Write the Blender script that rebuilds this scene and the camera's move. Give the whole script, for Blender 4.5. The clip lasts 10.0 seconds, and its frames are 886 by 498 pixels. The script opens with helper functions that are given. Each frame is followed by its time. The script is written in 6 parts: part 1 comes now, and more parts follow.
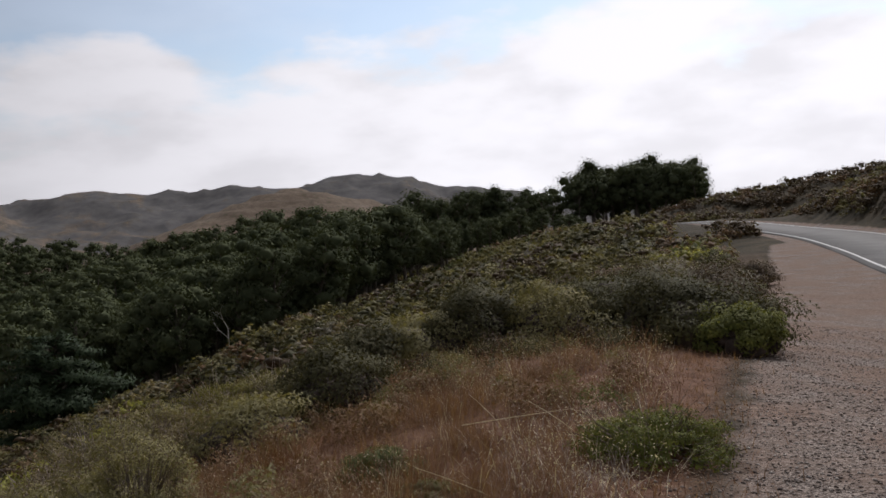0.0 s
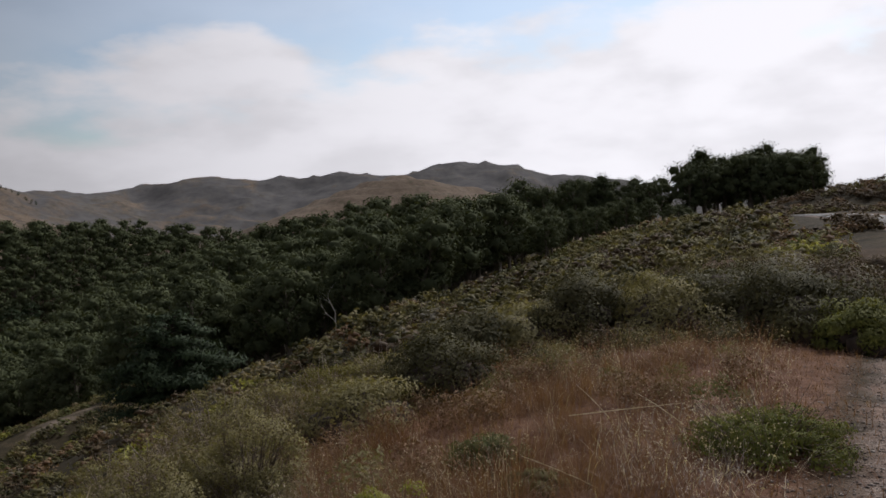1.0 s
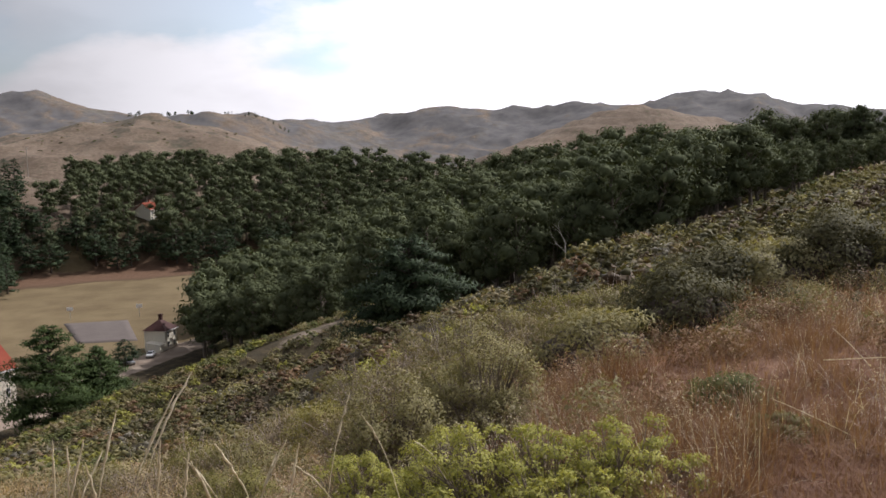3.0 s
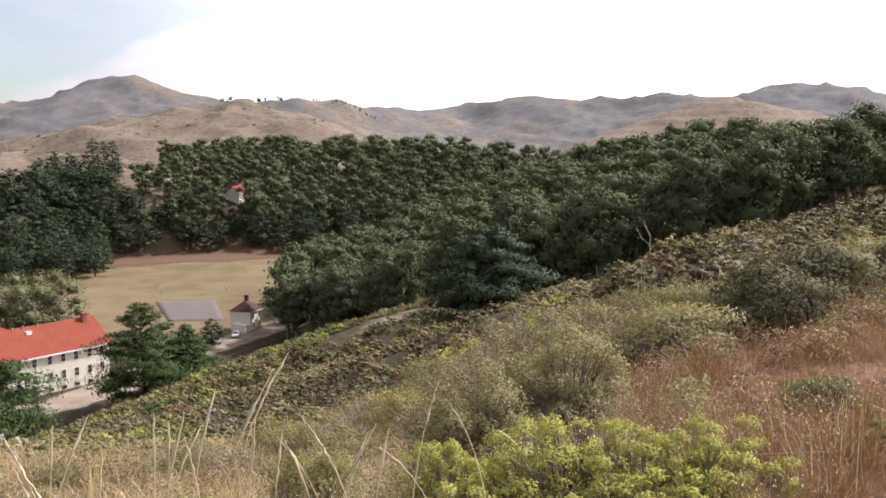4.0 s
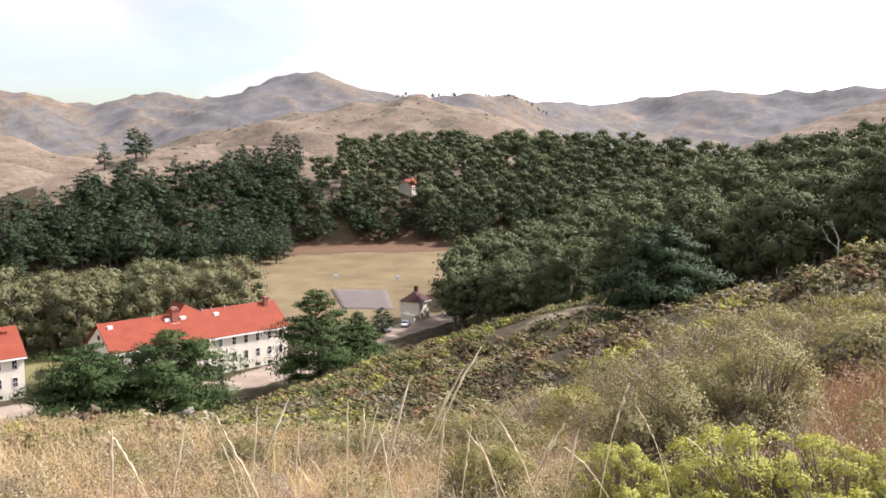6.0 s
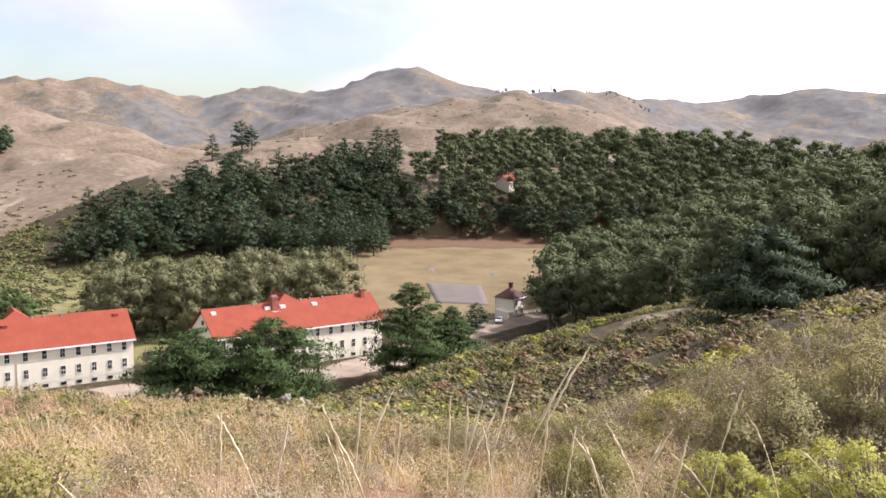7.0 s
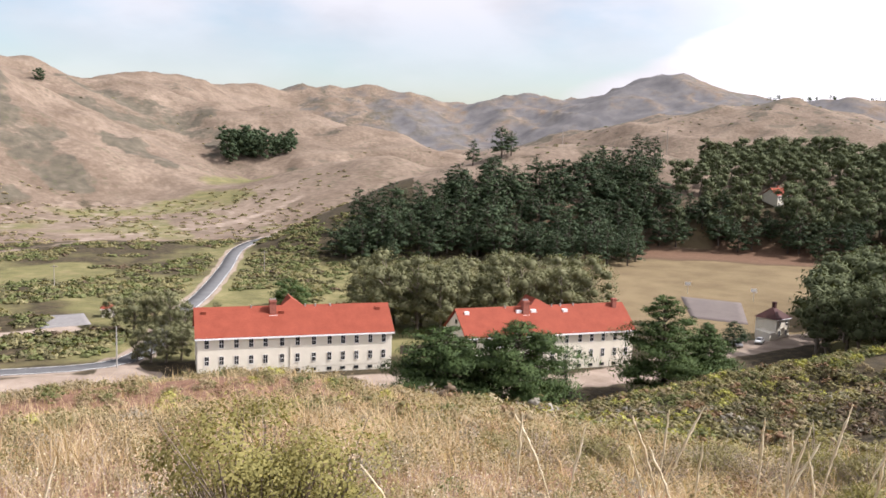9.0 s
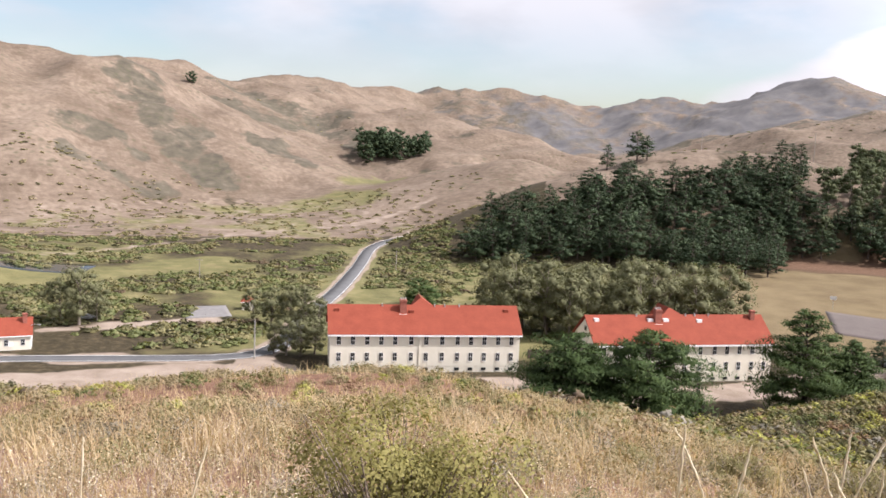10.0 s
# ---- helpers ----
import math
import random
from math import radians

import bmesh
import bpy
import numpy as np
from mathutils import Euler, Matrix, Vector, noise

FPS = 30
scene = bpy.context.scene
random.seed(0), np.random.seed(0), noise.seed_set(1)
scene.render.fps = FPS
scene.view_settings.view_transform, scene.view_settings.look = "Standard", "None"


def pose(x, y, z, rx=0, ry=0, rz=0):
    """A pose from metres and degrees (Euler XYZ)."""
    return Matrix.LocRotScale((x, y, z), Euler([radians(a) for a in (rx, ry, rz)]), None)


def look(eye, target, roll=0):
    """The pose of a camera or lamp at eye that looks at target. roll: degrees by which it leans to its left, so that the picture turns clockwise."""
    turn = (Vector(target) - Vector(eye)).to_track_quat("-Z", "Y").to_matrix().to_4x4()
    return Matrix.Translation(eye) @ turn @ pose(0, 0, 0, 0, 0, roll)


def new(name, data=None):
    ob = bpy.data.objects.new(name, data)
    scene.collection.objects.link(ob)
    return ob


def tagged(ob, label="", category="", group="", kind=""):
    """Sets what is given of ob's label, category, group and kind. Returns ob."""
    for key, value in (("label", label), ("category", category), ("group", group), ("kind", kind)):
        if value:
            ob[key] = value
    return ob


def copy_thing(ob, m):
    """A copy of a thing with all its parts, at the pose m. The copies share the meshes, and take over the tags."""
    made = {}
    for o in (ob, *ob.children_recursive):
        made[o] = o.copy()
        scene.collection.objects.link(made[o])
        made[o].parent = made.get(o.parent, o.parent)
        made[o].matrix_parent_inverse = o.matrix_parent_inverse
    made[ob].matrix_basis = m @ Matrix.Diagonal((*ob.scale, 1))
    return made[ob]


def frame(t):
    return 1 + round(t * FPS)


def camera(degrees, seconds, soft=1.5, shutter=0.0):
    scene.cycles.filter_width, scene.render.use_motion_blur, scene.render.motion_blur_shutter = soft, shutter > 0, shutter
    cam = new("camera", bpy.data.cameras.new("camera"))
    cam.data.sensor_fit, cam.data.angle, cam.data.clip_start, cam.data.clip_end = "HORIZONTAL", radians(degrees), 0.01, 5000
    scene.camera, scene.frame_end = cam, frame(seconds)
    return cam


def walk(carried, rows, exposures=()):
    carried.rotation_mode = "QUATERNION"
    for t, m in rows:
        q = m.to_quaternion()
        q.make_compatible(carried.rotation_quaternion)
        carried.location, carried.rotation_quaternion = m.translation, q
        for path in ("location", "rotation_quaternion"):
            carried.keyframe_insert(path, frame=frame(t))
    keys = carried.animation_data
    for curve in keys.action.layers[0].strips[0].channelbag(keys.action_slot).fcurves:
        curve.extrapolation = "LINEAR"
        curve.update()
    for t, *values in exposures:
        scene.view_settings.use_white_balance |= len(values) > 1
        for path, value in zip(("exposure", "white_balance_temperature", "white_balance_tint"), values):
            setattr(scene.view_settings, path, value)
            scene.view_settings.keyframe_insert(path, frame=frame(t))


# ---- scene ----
cam = camera(52.62, 10.0, soft=1.6)
EYE = 1.6
PATH = [
    (0.0, -0.000, 0.000, -0.000, -0.00, -1.42, 3.29),
    (0.5, -0.018, 0.004, -0.000, 3.07, -1.82, 3.07),
    (1.0, -0.042, 0.009, -0.001, 6.70, -1.85, 2.48),
    (1.5, -0.065, 0.019, -0.005, 10.72, -2.50, 2.61),
    (2.0, -0.086, 0.035, -0.014, 14.01, -3.59, 2.44),
    (2.5, -0.115, 0.046, -0.025, 17.54, -5.09, 1.75),
    (3.0, -0.141, 0.045, -0.026, 21.40, -5.76, 1.70),
    (4.5, -0.211, 0.021, -0.024, 29.20, -6.35, 0.17),
    (5.0, -0.238, 0.013, -0.026, 32.11, -6.29, 0.19),
    (5.5, -0.267, 0.015, -0.026, 34.90, -6.43, 0.34),
    (7.0, -0.360, 0.029, -0.036, 43.82, -6.85, -0.58),
    (7.5, -0.405, 0.017, -0.045, 47.74, -7.10, -0.96),
    (8.0, -0.461, 0.009, -0.060, 51.35, -7.16, -1.02),
    (8.5, -0.532, -0.004, -0.074, 55.57, -6.79, -1.27),
    (9.0, -0.607, -0.019, -0.091, 60.10, -6.72, -1.58),
    (9.5, -0.679, -0.027, -0.107, 63.87, -6.72, -1.92),
    (10.0, -0.752, -0.037, -0.126, 68.54, -6.80, -2.24),
]
EXPOSURES = [(t, stops, 6500, 10 + 3.5 * min(1, max(0, (t - 2) / 2.5))) for t, stops in [(0.0, -1.2), (1.0, -1.27), (2.0, -1.08), (3.0, -0.2), (4.5, 0.78), (5.5, 0.90), (7.5, 0.8), (10.0, 0.64)]]
walk(cam, [(t, pose(x, y, EYE + z, 90 + pitch, roll, yaw)) for t, x, y, z, yaw, pitch, roll in PATH], EXPOSURES)

# ---- daylight ----
SUN_BEARING, SUN_HEIGHT = -30.0, 47.0      # bearings run anticlockwise from the first view
world = bpy.data.worlds.new("world")
scene.world = world
world.use_nodes = True


def build_sky():
    nt = world.node_tree
    nt.nodes.clear()
    n, l = nt.nodes.new, nt.links.new
    out = n("ShaderNodeOutputWorld")
    bg = n("ShaderNodeBackground")
    sky = n("ShaderNodeTexSky")
    sky.sky_type = "NISHITA"
    sky.sun_disc = False
    sky.sun_elevation = radians(SUN_HEIGHT)
    sky.sun_rotation = radians(-SUN_BEARING)
    sky.air_density, sky.dust_density, sky.ozone_density = 1.0, 1.2, 1.0
    bg.inputs["Strength"].default_value = 0.15
    co = n("ShaderNodeTexCoord")
    # clouds: a fog bank with heaped tops low over the hills, thin veils higher up
    sep = n("ShaderNodeSeparateXYZ")
    l(co.outputs["Generated"], sep.inputs[0])
    mp = n("ShaderNodeMapping")
    mp.inputs["Scale"].default_value = (1.0, 1.0, 2.6)
    mp.inputs["Location"].default_value = (0.35, 0.1, 0.0)
    l(co.outputs["Generated"], mp.inputs[0])
    n1 = n("ShaderNodeTexNoise")
    n1.inputs["Scale"].default_value = 3.2
    n1.inputs["Detail"].default_value = 7
    n1.inputs["Roughness"].default_value = 0.52
    l(mp.outputs[0], n1.inputs["Vector"])

    def m(op, a, b=None, c=None):
        x = n("ShaderNodeMath")
        x.operation = op
        for i, v in enumerate((a, b, c)):
            if v is None:
                continue
            if isinstance(v, (int, float)):
                x.inputs[i].default_value = v
            else:
                l(v, x.inputs[i])
        return x.outputs[0]

    def ramp(v, a, b, c=0.0, d=1.0):
        x = n("ShaderNodeMapRange")
        x.interpolation_type = "SMOOTHSTEP"
        x.inputs[1].default_value, x.inputs[2].default_value, x.inputs[3].default_value, x.inputs[4].default_value = a, b, c, d
        l(v, x.inputs[0])
        return x.outputs[0]
    z = sep.outputs["Z"]

    def towards(bearing):
        x = n("ShaderNodeVectorMath")
        x.operation = "DOT_PRODUCT"
        a = radians(bearing)
        x.inputs[1].default_value = (-math.sin(a), math.cos(a), 0.0)
        l(co.outputs["Generated"], x.inputs[0])
        return x.outputs["Value"]
    sunny = towards(SUN_BEARING)
    # heaped bank over the southern hills, its top uneven
    top = m("MULTIPLY_ADD", n1.outputs["Fac"], 0.40, -0.035)
    top = m("MULTIPLY", top, m("MAXIMUM", ramp(towards(8.0), 0.62, 0.90), ramp(sunny, 0.55, 0.8, 0.0, 1.25)))
    bank = ramp(m("SUBTRACT", top, z), -0.022, 0.040)
    # thin high cloud
    n2 = n("ShaderNodeTexNoise")
    n2.inputs["Scale"].default_value = 2.3
    n2.inputs["Detail"].default_value = 6
    l(mp.outputs[0], n2.inputs["Vector"])
    high = m("MULTIPLY", ramp(n2.outputs["Fac"], 0.36, 0.56), ramp(z, 0.06, 0.17, 0.30, 0.92))
    high = m("MULTIPLY", high, ramp(towards(16.0), 0.80, 0.97, 1.0, 0.35))
    mask = m("MAXIMUM", m("MAXIMUM", bank, high), 0.12)
    n3 = n("ShaderNodeTexNoise")
    n3.inputs["Scale"].default_value = 6.0
    n3.inputs["Detail"].default_value = 5
    l(mp.outputs[0], n3.inputs["Vector"])
    light = m("MULTIPLY", ramp(n3.outputs["Fac"], 0.34, 0.60, 0.85, 1.0), ramp(sunny, 0.1, 1.0, 4.1, 15.5))
    white = n("ShaderNodeCombineColor")
    l(light, white.inputs[0])
    l(m("MULTIPLY", light, 0.985), white.inputs[1])
    l(m("MULTIPLY", light, 1.05), white.inputs[2])
    mix = n("ShaderNodeMix")
    mix.data_type = "RGBA"
    l(mask, mix.inputs["Factor"])
    glow = n("ShaderNodeVectorMath")
    glow.operation = "SCALE"
    l(sky.outputs[0], glow.inputs[0])
    l(ramp(sunny, 0.20, 0.85, 0.72, 2.0), glow.inputs["Scale"])
    l(glow.outputs[0], mix.inputs["A"])
    l(white.outputs[0], mix.inputs["B"])
    l(mix.outputs["Result"], bg.inputs["Color"])
    l(bg.outputs[0], out.inputs["Surface"])


build_sky()
sun = new("sun", bpy.data.lights.new("sun", "SUN"))
sun.data.energy, sun.data.angle, sun.data.color = 5.0, radians(0.8), (1.0, 0.97, 0.985)
_a, _e = radians(SUN_BEARING), radians(SUN_HEIGHT)
SUN_WAY = Vector((-math.sin(_a) * math.cos(_e), math.cos(_a) * math.cos(_e), math.sin(_e)))
sun.matrix_world = look(SUN_WAY * 300, (0, 0, 0))


# ---- materials ----
class Nodes:
    """Small helper to write node materials briefly."""

    def __init__(self, name):
        self.mat = bpy.data.materials.new(name)
        self.mat.use_nodes = True
        self.nt = self.mat.node_tree
        self.nt.nodes.clear()
        self.out = self.n("ShaderNodeOutputMaterial")
        self.bsdf = self.n("ShaderNodeBsdfPrincipled")
        self.l(self.bsdf.outputs[0], self.out.inputs["Surface"])

    def n(self, kind):
        return self.nt.nodes.new(kind)

    def l(self, a, b):
        self.nt.links.new(a, b)

    def put(self, socket, v):
        if isinstance(v, (int, float)):
            socket.default_value = v
        elif isinstance(v, tuple):
            socket.default_value = v if len(v) == len(socket.default_value) else (*v, 1.0)
        else:
            self.l(v, socket)

    def coords(self, kind="Object"):
        return self.n("ShaderNodeTexCoord").outputs[kind]

    def pos(self):
        return self.n("ShaderNodeNewGeometry").outputs["Position"]

    def island(self):
        return self.n("ShaderNodeNewGeometry").outputs["Random Per Island"]

    def rand(self):
        return self.n("ShaderNodeObjectInfo").outputs["Random"]

    def attr(self, name):
        x = self.n("ShaderNodeAttribute")
        x.attribute_name = name
        return x.outputs["Fac"]

    def noise(self, scale, detail=4, vec=None, rough=0.55):
        x = self.n("ShaderNodeTexNoise")
        x.inputs["Scale"].default_value, x.inputs["Detail"].default_value, x.inputs["Roughness"].default_value = scale, detail, rough
        self.l(vec if vec is not None else self.pos(), x.inputs["Vector"])
        return x.outputs["Fac"]

    def voronoi(self, scale, vec=None, out="Distance"):
        x = self.n("ShaderNodeTexVoronoi")
        x.inputs["Scale"].default_value = scale
        self.l(vec if vec is not None else self.pos(), x.inputs["Vector"])
        return x.outputs[out]

    def scale(self, vec, s):
        x = self.n("ShaderNodeMapping")
        x.inputs["Scale"].default_value = s
        self.l(vec, x.inputs[0])
        return x.outputs[0]

    def step(self, v, a, b, c=0.0, d=1.0):
        x = self.n("ShaderNodeMapRange")
        for i, k in zip((1, 2, 3, 4), (a, b, c, d)):
            x.inputs[i].default_value = k
        self.put(x.inputs[0], v)
        return x.outputs[0]

    def math(self, op, a, b=0.0):
        x = self.n("ShaderNodeMath")
        x.operation = op
        self.put(x.inputs[0], a)
        self.put(x.inputs[1], b)
        return x.outputs[0]

    def mix(self, f, a, b, kind="MIX"):
        x = self.n("ShaderNodeMix")
        x.data_type, x.blend_type = "RGBA", kind
        self.put(x.inputs["Factor"], f)
        self.put(x.inputs["A"], a)
        self.put(x.inputs["B"], b)
        return x.outputs["Result"]

    def ramp(self, f, stops):
        x = self.n("ShaderNodeValToRGB")
        e = x.color_ramp.elements
        while len(e) < len(stops):
            e.new(0.5)
        for k, (p, c) in zip(e, stops):
            k.position, k.color = p, (*c, 1.0)
        self.put(x.inputs[0], f)
        return x.outputs["Color"]

    def bump(self, h, dist, strength=1.0):
        x = self.n("ShaderNodeBump")
        x.inputs["Strength"].default_value, x.inputs["Distance"].default_value = strength, dist
        self.l(h, x.inputs["Height"])
        self.l(x.outputs[0], self.bsdf.inputs["Normal"])

    def done(self, col, rough=0.8, metal=0.0, spec=0.3):
        self.put(self.bsdf.inputs["Base Color"], col)
        self.put(self.bsdf.inputs["Roughness"], rough)
        self.bsdf.inputs["Metallic"].default_value = metal
        self.bsdf.inputs["Specular IOR Level"].default_value = spec
        return self.mat


def leaf_material(name, stops, through_light=0.3, rough=0.7, spec=0.12, patch=0.9):
    """Leaves: one tone per leaf or clump, clumps varied from plant to plant, some light passing through."""
    m = Nodes(name)
    tone = m.math("ADD", m.math("MULTIPLY", m.island(), 0.45), m.math("MULTIPLY", m.rand(), 0.2))
    tone = m.math("ADD", tone, m.step(m.noise(patch, 3), 0.3, 0.7, 0.0, 0.35))
    col = m.ramp(tone, stops)
    col = m.mix(m.step(m.noise(0.35), 0.35, 0.7, 0.0, 0.5), col, m.mix(1.0, col, (0.75, 0.72, 0.55), "MULTIPLY"))
    mat = m.done(col, rough, 0.0, spec)
    t = m.n("ShaderNodeBsdfTranslucent")
    m.put(t.inputs["Color"], m.mix(1.0, col, (1.25, 1.2, 0.6), "MULTIPLY"))
    mx = m.n("ShaderNodeMixShader")
    mx.inputs[0].default_value = through_light
    m.l(m.bsdf.outputs[0], mx.inputs[1])
    m.l(t.outputs[0], mx.inputs[2])
    m.l(mx.outputs[0], m.out.inputs["Surface"])
    return mat


EUCALYPT = leaf_material("eucalyptus leaves", [(0.0, (0.062, 0.074, 0.040)), (0.45, (0.090, 0.105, 0.056)), (0.8, (0.120, 0.134, 0.073)), (1.0, (0.150, 0.160, 0.095))], 0.12, 0.8, 0.06, 0.5)
OLIVE_GUM = leaf_material("olive grey eucalyptus leaves", [(0.0, (0.085, 0.088, 0.045)), (0.5, (0.150, 0.152, 0.080)), (1.0, (0.245, 0.238, 0.140))], 0.2)
PALE_TIPS = leaf_material("pale tipped coyote brush leaves", [(0.0, (0.085, 0.080, 0.028)), (0.4, (0.185, 0.170, 0.058)), (0.8, (0.31, 0.275, 0.105)), (1.0, (0.48, 0.42, 0.21))], 0.3)
CYPRESS = leaf_material("cypress foliage", [(0.0, (0.026, 0.040, 0.022)), (0.5, (0.048, 0.070, 0.036)), (1.0, (0.080, 0.108, 0.052))], 0.12)
CYPRESS_BRIGHT = leaf_material("sunlit cypress foliage", [(0.0, (0.028, 0.046, 0.017)), (0.5, (0.055, 0.085, 0.028)), (1.0, (0.095, 0.130, 0.042))], 0.14)
ROADSIDE = leaf_material("dark olive roadside leaves", [(0.0, (0.055, 0.054, 0.028)), (0.5, (0.105, 0.098, 0.050)), (0.85, (0.165, 0.148, 0.078)), (1.0, (0.27, 0.24, 0.145))], 0.2)
BROWN_BRUSH = leaf_material("dark brown dry brush", [(0.0, (0.062, 0.045, 0.030)), (0.5, (0.115, 0.083, 0.054)), (1.0, (0.20, 0.148, 0.095))], 0.15)
FRESH = leaf_material("fresh light green leaves", [(0.0, (0.075, 0.088, 0.028)), (0.5, (0.165, 0.178, 0.055)), (1.0, (0.34, 0.33, 0.12))], 0.3)
COYOTE = leaf_material("coyote brush leaves", [(0.0, (0.115, 0.105, 0.052)), (0.4, (0.205, 0.185, 0.092)), (0.8, (0.32, 0.285, 0.15)), (1.0, (0.46, 0.41, 0.25))], 0.3)
GREEN_BRUSH = leaf_material("green brush leaves", [(0.0, (0.070, 0.083, 0.034)), (0.5, (0.135, 0.150, 0.062)), (1.0, (0.22, 0.23, 0.105))], 0.3)
YELLOW_BRUSH = leaf_material("yellow green brush leaves", [(0.0, (0.17, 0.178, 0.048)), (0.4, (0.31, 0.31, 0.085)), (0.8, (0.46, 0.445, 0.15)), (1.0, (0.62, 0.58, 0.28))], 0.4)
SAGE = leaf_material("grey sage leaves", [(0.0, (0.13, 0.120, 0.095)), (0.5, (0.25, 0.228, 0.185)), (1.0, (0.42, 0.38, 0.32))], 0.25)
RUST = leaf_material("dry rusty brush", [(0.0, (0.11, 0.068, 0.040)), (0.5, (0.20, 0.125, 0.075)), (1.0, (0.32, 0.22, 0.14))], 0.2)
TAN_BRUSH = leaf_material("tan seedy brush", [(0.0, (0.15, 0.118, 0.066)), (0.5, (0.25, 0.202, 0.120)), (1.0, (0.38, 0.318, 0.205))], 0.25)
DRY_GRASS = leaf_material("dry grass blades", [(0.0, (0.26, 0.17, 0.10)), (0.4, (0.42, 0.31, 0.19)), (0.8, (0.60, 0.49, 0.32)), (1.0, (0.75, 0.66, 0.48))], 0.35, 0.6)
RED_GRASS = leaf_material("rusty dry grass blades", [(0.0, (0.145, 0.074, 0.048)), (0.5, (0.255, 0.142, 0.092)), (0.85, (0.38, 0.255, 0.175)), (1.0, (0.62, 0.50, 0.38))], 0.35, 0.6)
STRAW = leaf_material("pale straw stems", [(0.0, (0.52, 0.44, 0.31)), (0.6, (0.72, 0.64, 0.49)), (1.0, (0.84, 0.79, 0.67))], 0.25, 0.5)


def bark_material(name, dark, pale):
    m = Nodes(name)
    v = m.scale(m.coords(), (3, 3, 0.6))
    col = m.ramp(m.noise(2.0, 5, v), [(0.3, dark), (0.7, pale)])
    m.bump(m.noise(6.0, 4, v), 0.03)
    return m.done(col, 0.9)


BARK = bark_material("peeling eucalyptus bark", (0.10, 0.075, 0.055), (0.26, 0.22, 0.18))
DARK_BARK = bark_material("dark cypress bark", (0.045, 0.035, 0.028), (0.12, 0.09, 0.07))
DEAD_BARK = bark_material("bleached dead wood", (0.38, 0.35, 0.30), (0.58, 0.55, 0.50))
DRY_TWIG = bark_material("pale dead twigs", (0.24, 0.185, 0.145), (0.46, 0.385, 0.32))
TWIG = bark_material("grey brown twigs", (0.13, 0.095, 0.07), (0.26, 0.21, 0.16))


def ground_material():
    m = Nodes("hillside ground")
    p = m.pos()
    fine, mid, broad = m.noise(3.0, 6), m.noise(0.25, 5), m.noise(0.018, 5)
    dry = m.ramp(m.math("ADD", m.math("MULTIPLY", mid, 0.5), m.math("MULTIPLY", broad, 0.5)),
                 [(0.30, (0.118, 0.088, 0.064)), (0.5, (0.178, 0.136, 0.101)), (0.68, (0.262, 0.207, 0.158))])
    dry = m.mix(m.step(fine, 0.35, 0.7), dry, m.mix(1.0, dry, (0.72, 0.68, 0.62), "MULTIPLY"))
    dry = m.mix(m.step(m.noise(0.045, 9, None, 0.68), 0.46, 0.64, 0.0, 0.75), dry, m.mix(1.0, dry, (0.66, 0.64, 0.60), "MULTIPLY"))
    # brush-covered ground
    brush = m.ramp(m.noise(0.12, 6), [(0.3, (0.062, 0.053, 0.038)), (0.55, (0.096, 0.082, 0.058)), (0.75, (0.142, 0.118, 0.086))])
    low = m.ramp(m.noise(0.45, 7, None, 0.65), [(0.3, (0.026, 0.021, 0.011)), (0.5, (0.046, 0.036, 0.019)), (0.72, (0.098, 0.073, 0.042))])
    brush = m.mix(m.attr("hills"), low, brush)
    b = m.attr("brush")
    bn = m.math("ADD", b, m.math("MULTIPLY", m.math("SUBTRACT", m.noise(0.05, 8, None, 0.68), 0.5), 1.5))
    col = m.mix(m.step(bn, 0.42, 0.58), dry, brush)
    # small single bushes dotted over the hills
    dots = m.voronoi(0.16)
    dotm = m.math("MULTIPLY", m.step(dots, 0.40, 0.10, 0.0, 0.75), m.step(m.noise(0.02, 3), 0.45, 0.62))
    col = m.mix(m.math("MULTIPLY", dotm, m.attr("hills")), col, (0.075, 0.072, 0.040))
    # scrub of the far ranges, distance haze mixed into its pale blue-grey colour
    s = m.math("ADD", m.attr("hazy_scrub"), m.math("MULTIPLY", m.math("SUBTRACT", m.noise(0.026, 9, None, 0.7), 0.5), 1.0))
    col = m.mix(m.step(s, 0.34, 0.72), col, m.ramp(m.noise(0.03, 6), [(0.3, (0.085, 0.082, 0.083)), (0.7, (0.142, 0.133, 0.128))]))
    # rusty litter under the near grass; also tints the shaded band behind the field
    lit = m.ramp(m.noise(5.0, 9, None, 0.7), [(0.3, (0.085, 0.042, 0.027)), (0.5, (0.19, 0.100, 0.063)), (0.7, (0.32, 0.200, 0.132))])
    col = m.mix(m.attr("litter_shade"), col, lit)
    # green meadow
    green = m.ramp(m.noise(0.11, 8, None, 0.72), [(0.3, (0.080, 0.077, 0.032)), (0.5, (0.132, 0.121, 0.050)), (0.70, (0.205, 0.175, 0.082))])
    g = m.math("ADD", m.attr("green"), m.math("MULTIPLY", m.math("SUBTRACT", m.noise(0.03, 7, None, 0.65), 0.5), 1.3))
    col = m.mix(m.step(g, 0.40, 0.62), col, green)
    # golden mown field
    gold = m.ramp(m.noise(0.08, 5), [(0.3, (0.118, 0.086, 0.045)), (0.7, (0.178, 0.135, 0.073))])
    gg = m.math("ADD", m.attr("field"), m.math("MULTIPLY", m.math("SUBTRACT", m.noise(0.15, 5), 0.5), 0.4))
    col = m.mix(m.step(gg, 0.45, 0.6), col, gold)
    # bare earth and gravel
    stone = m.voronoi(70.0, None, "Color")
    sep = m.n("ShaderNodeSeparateColor")
    m.l(stone, sep.inputs[0])
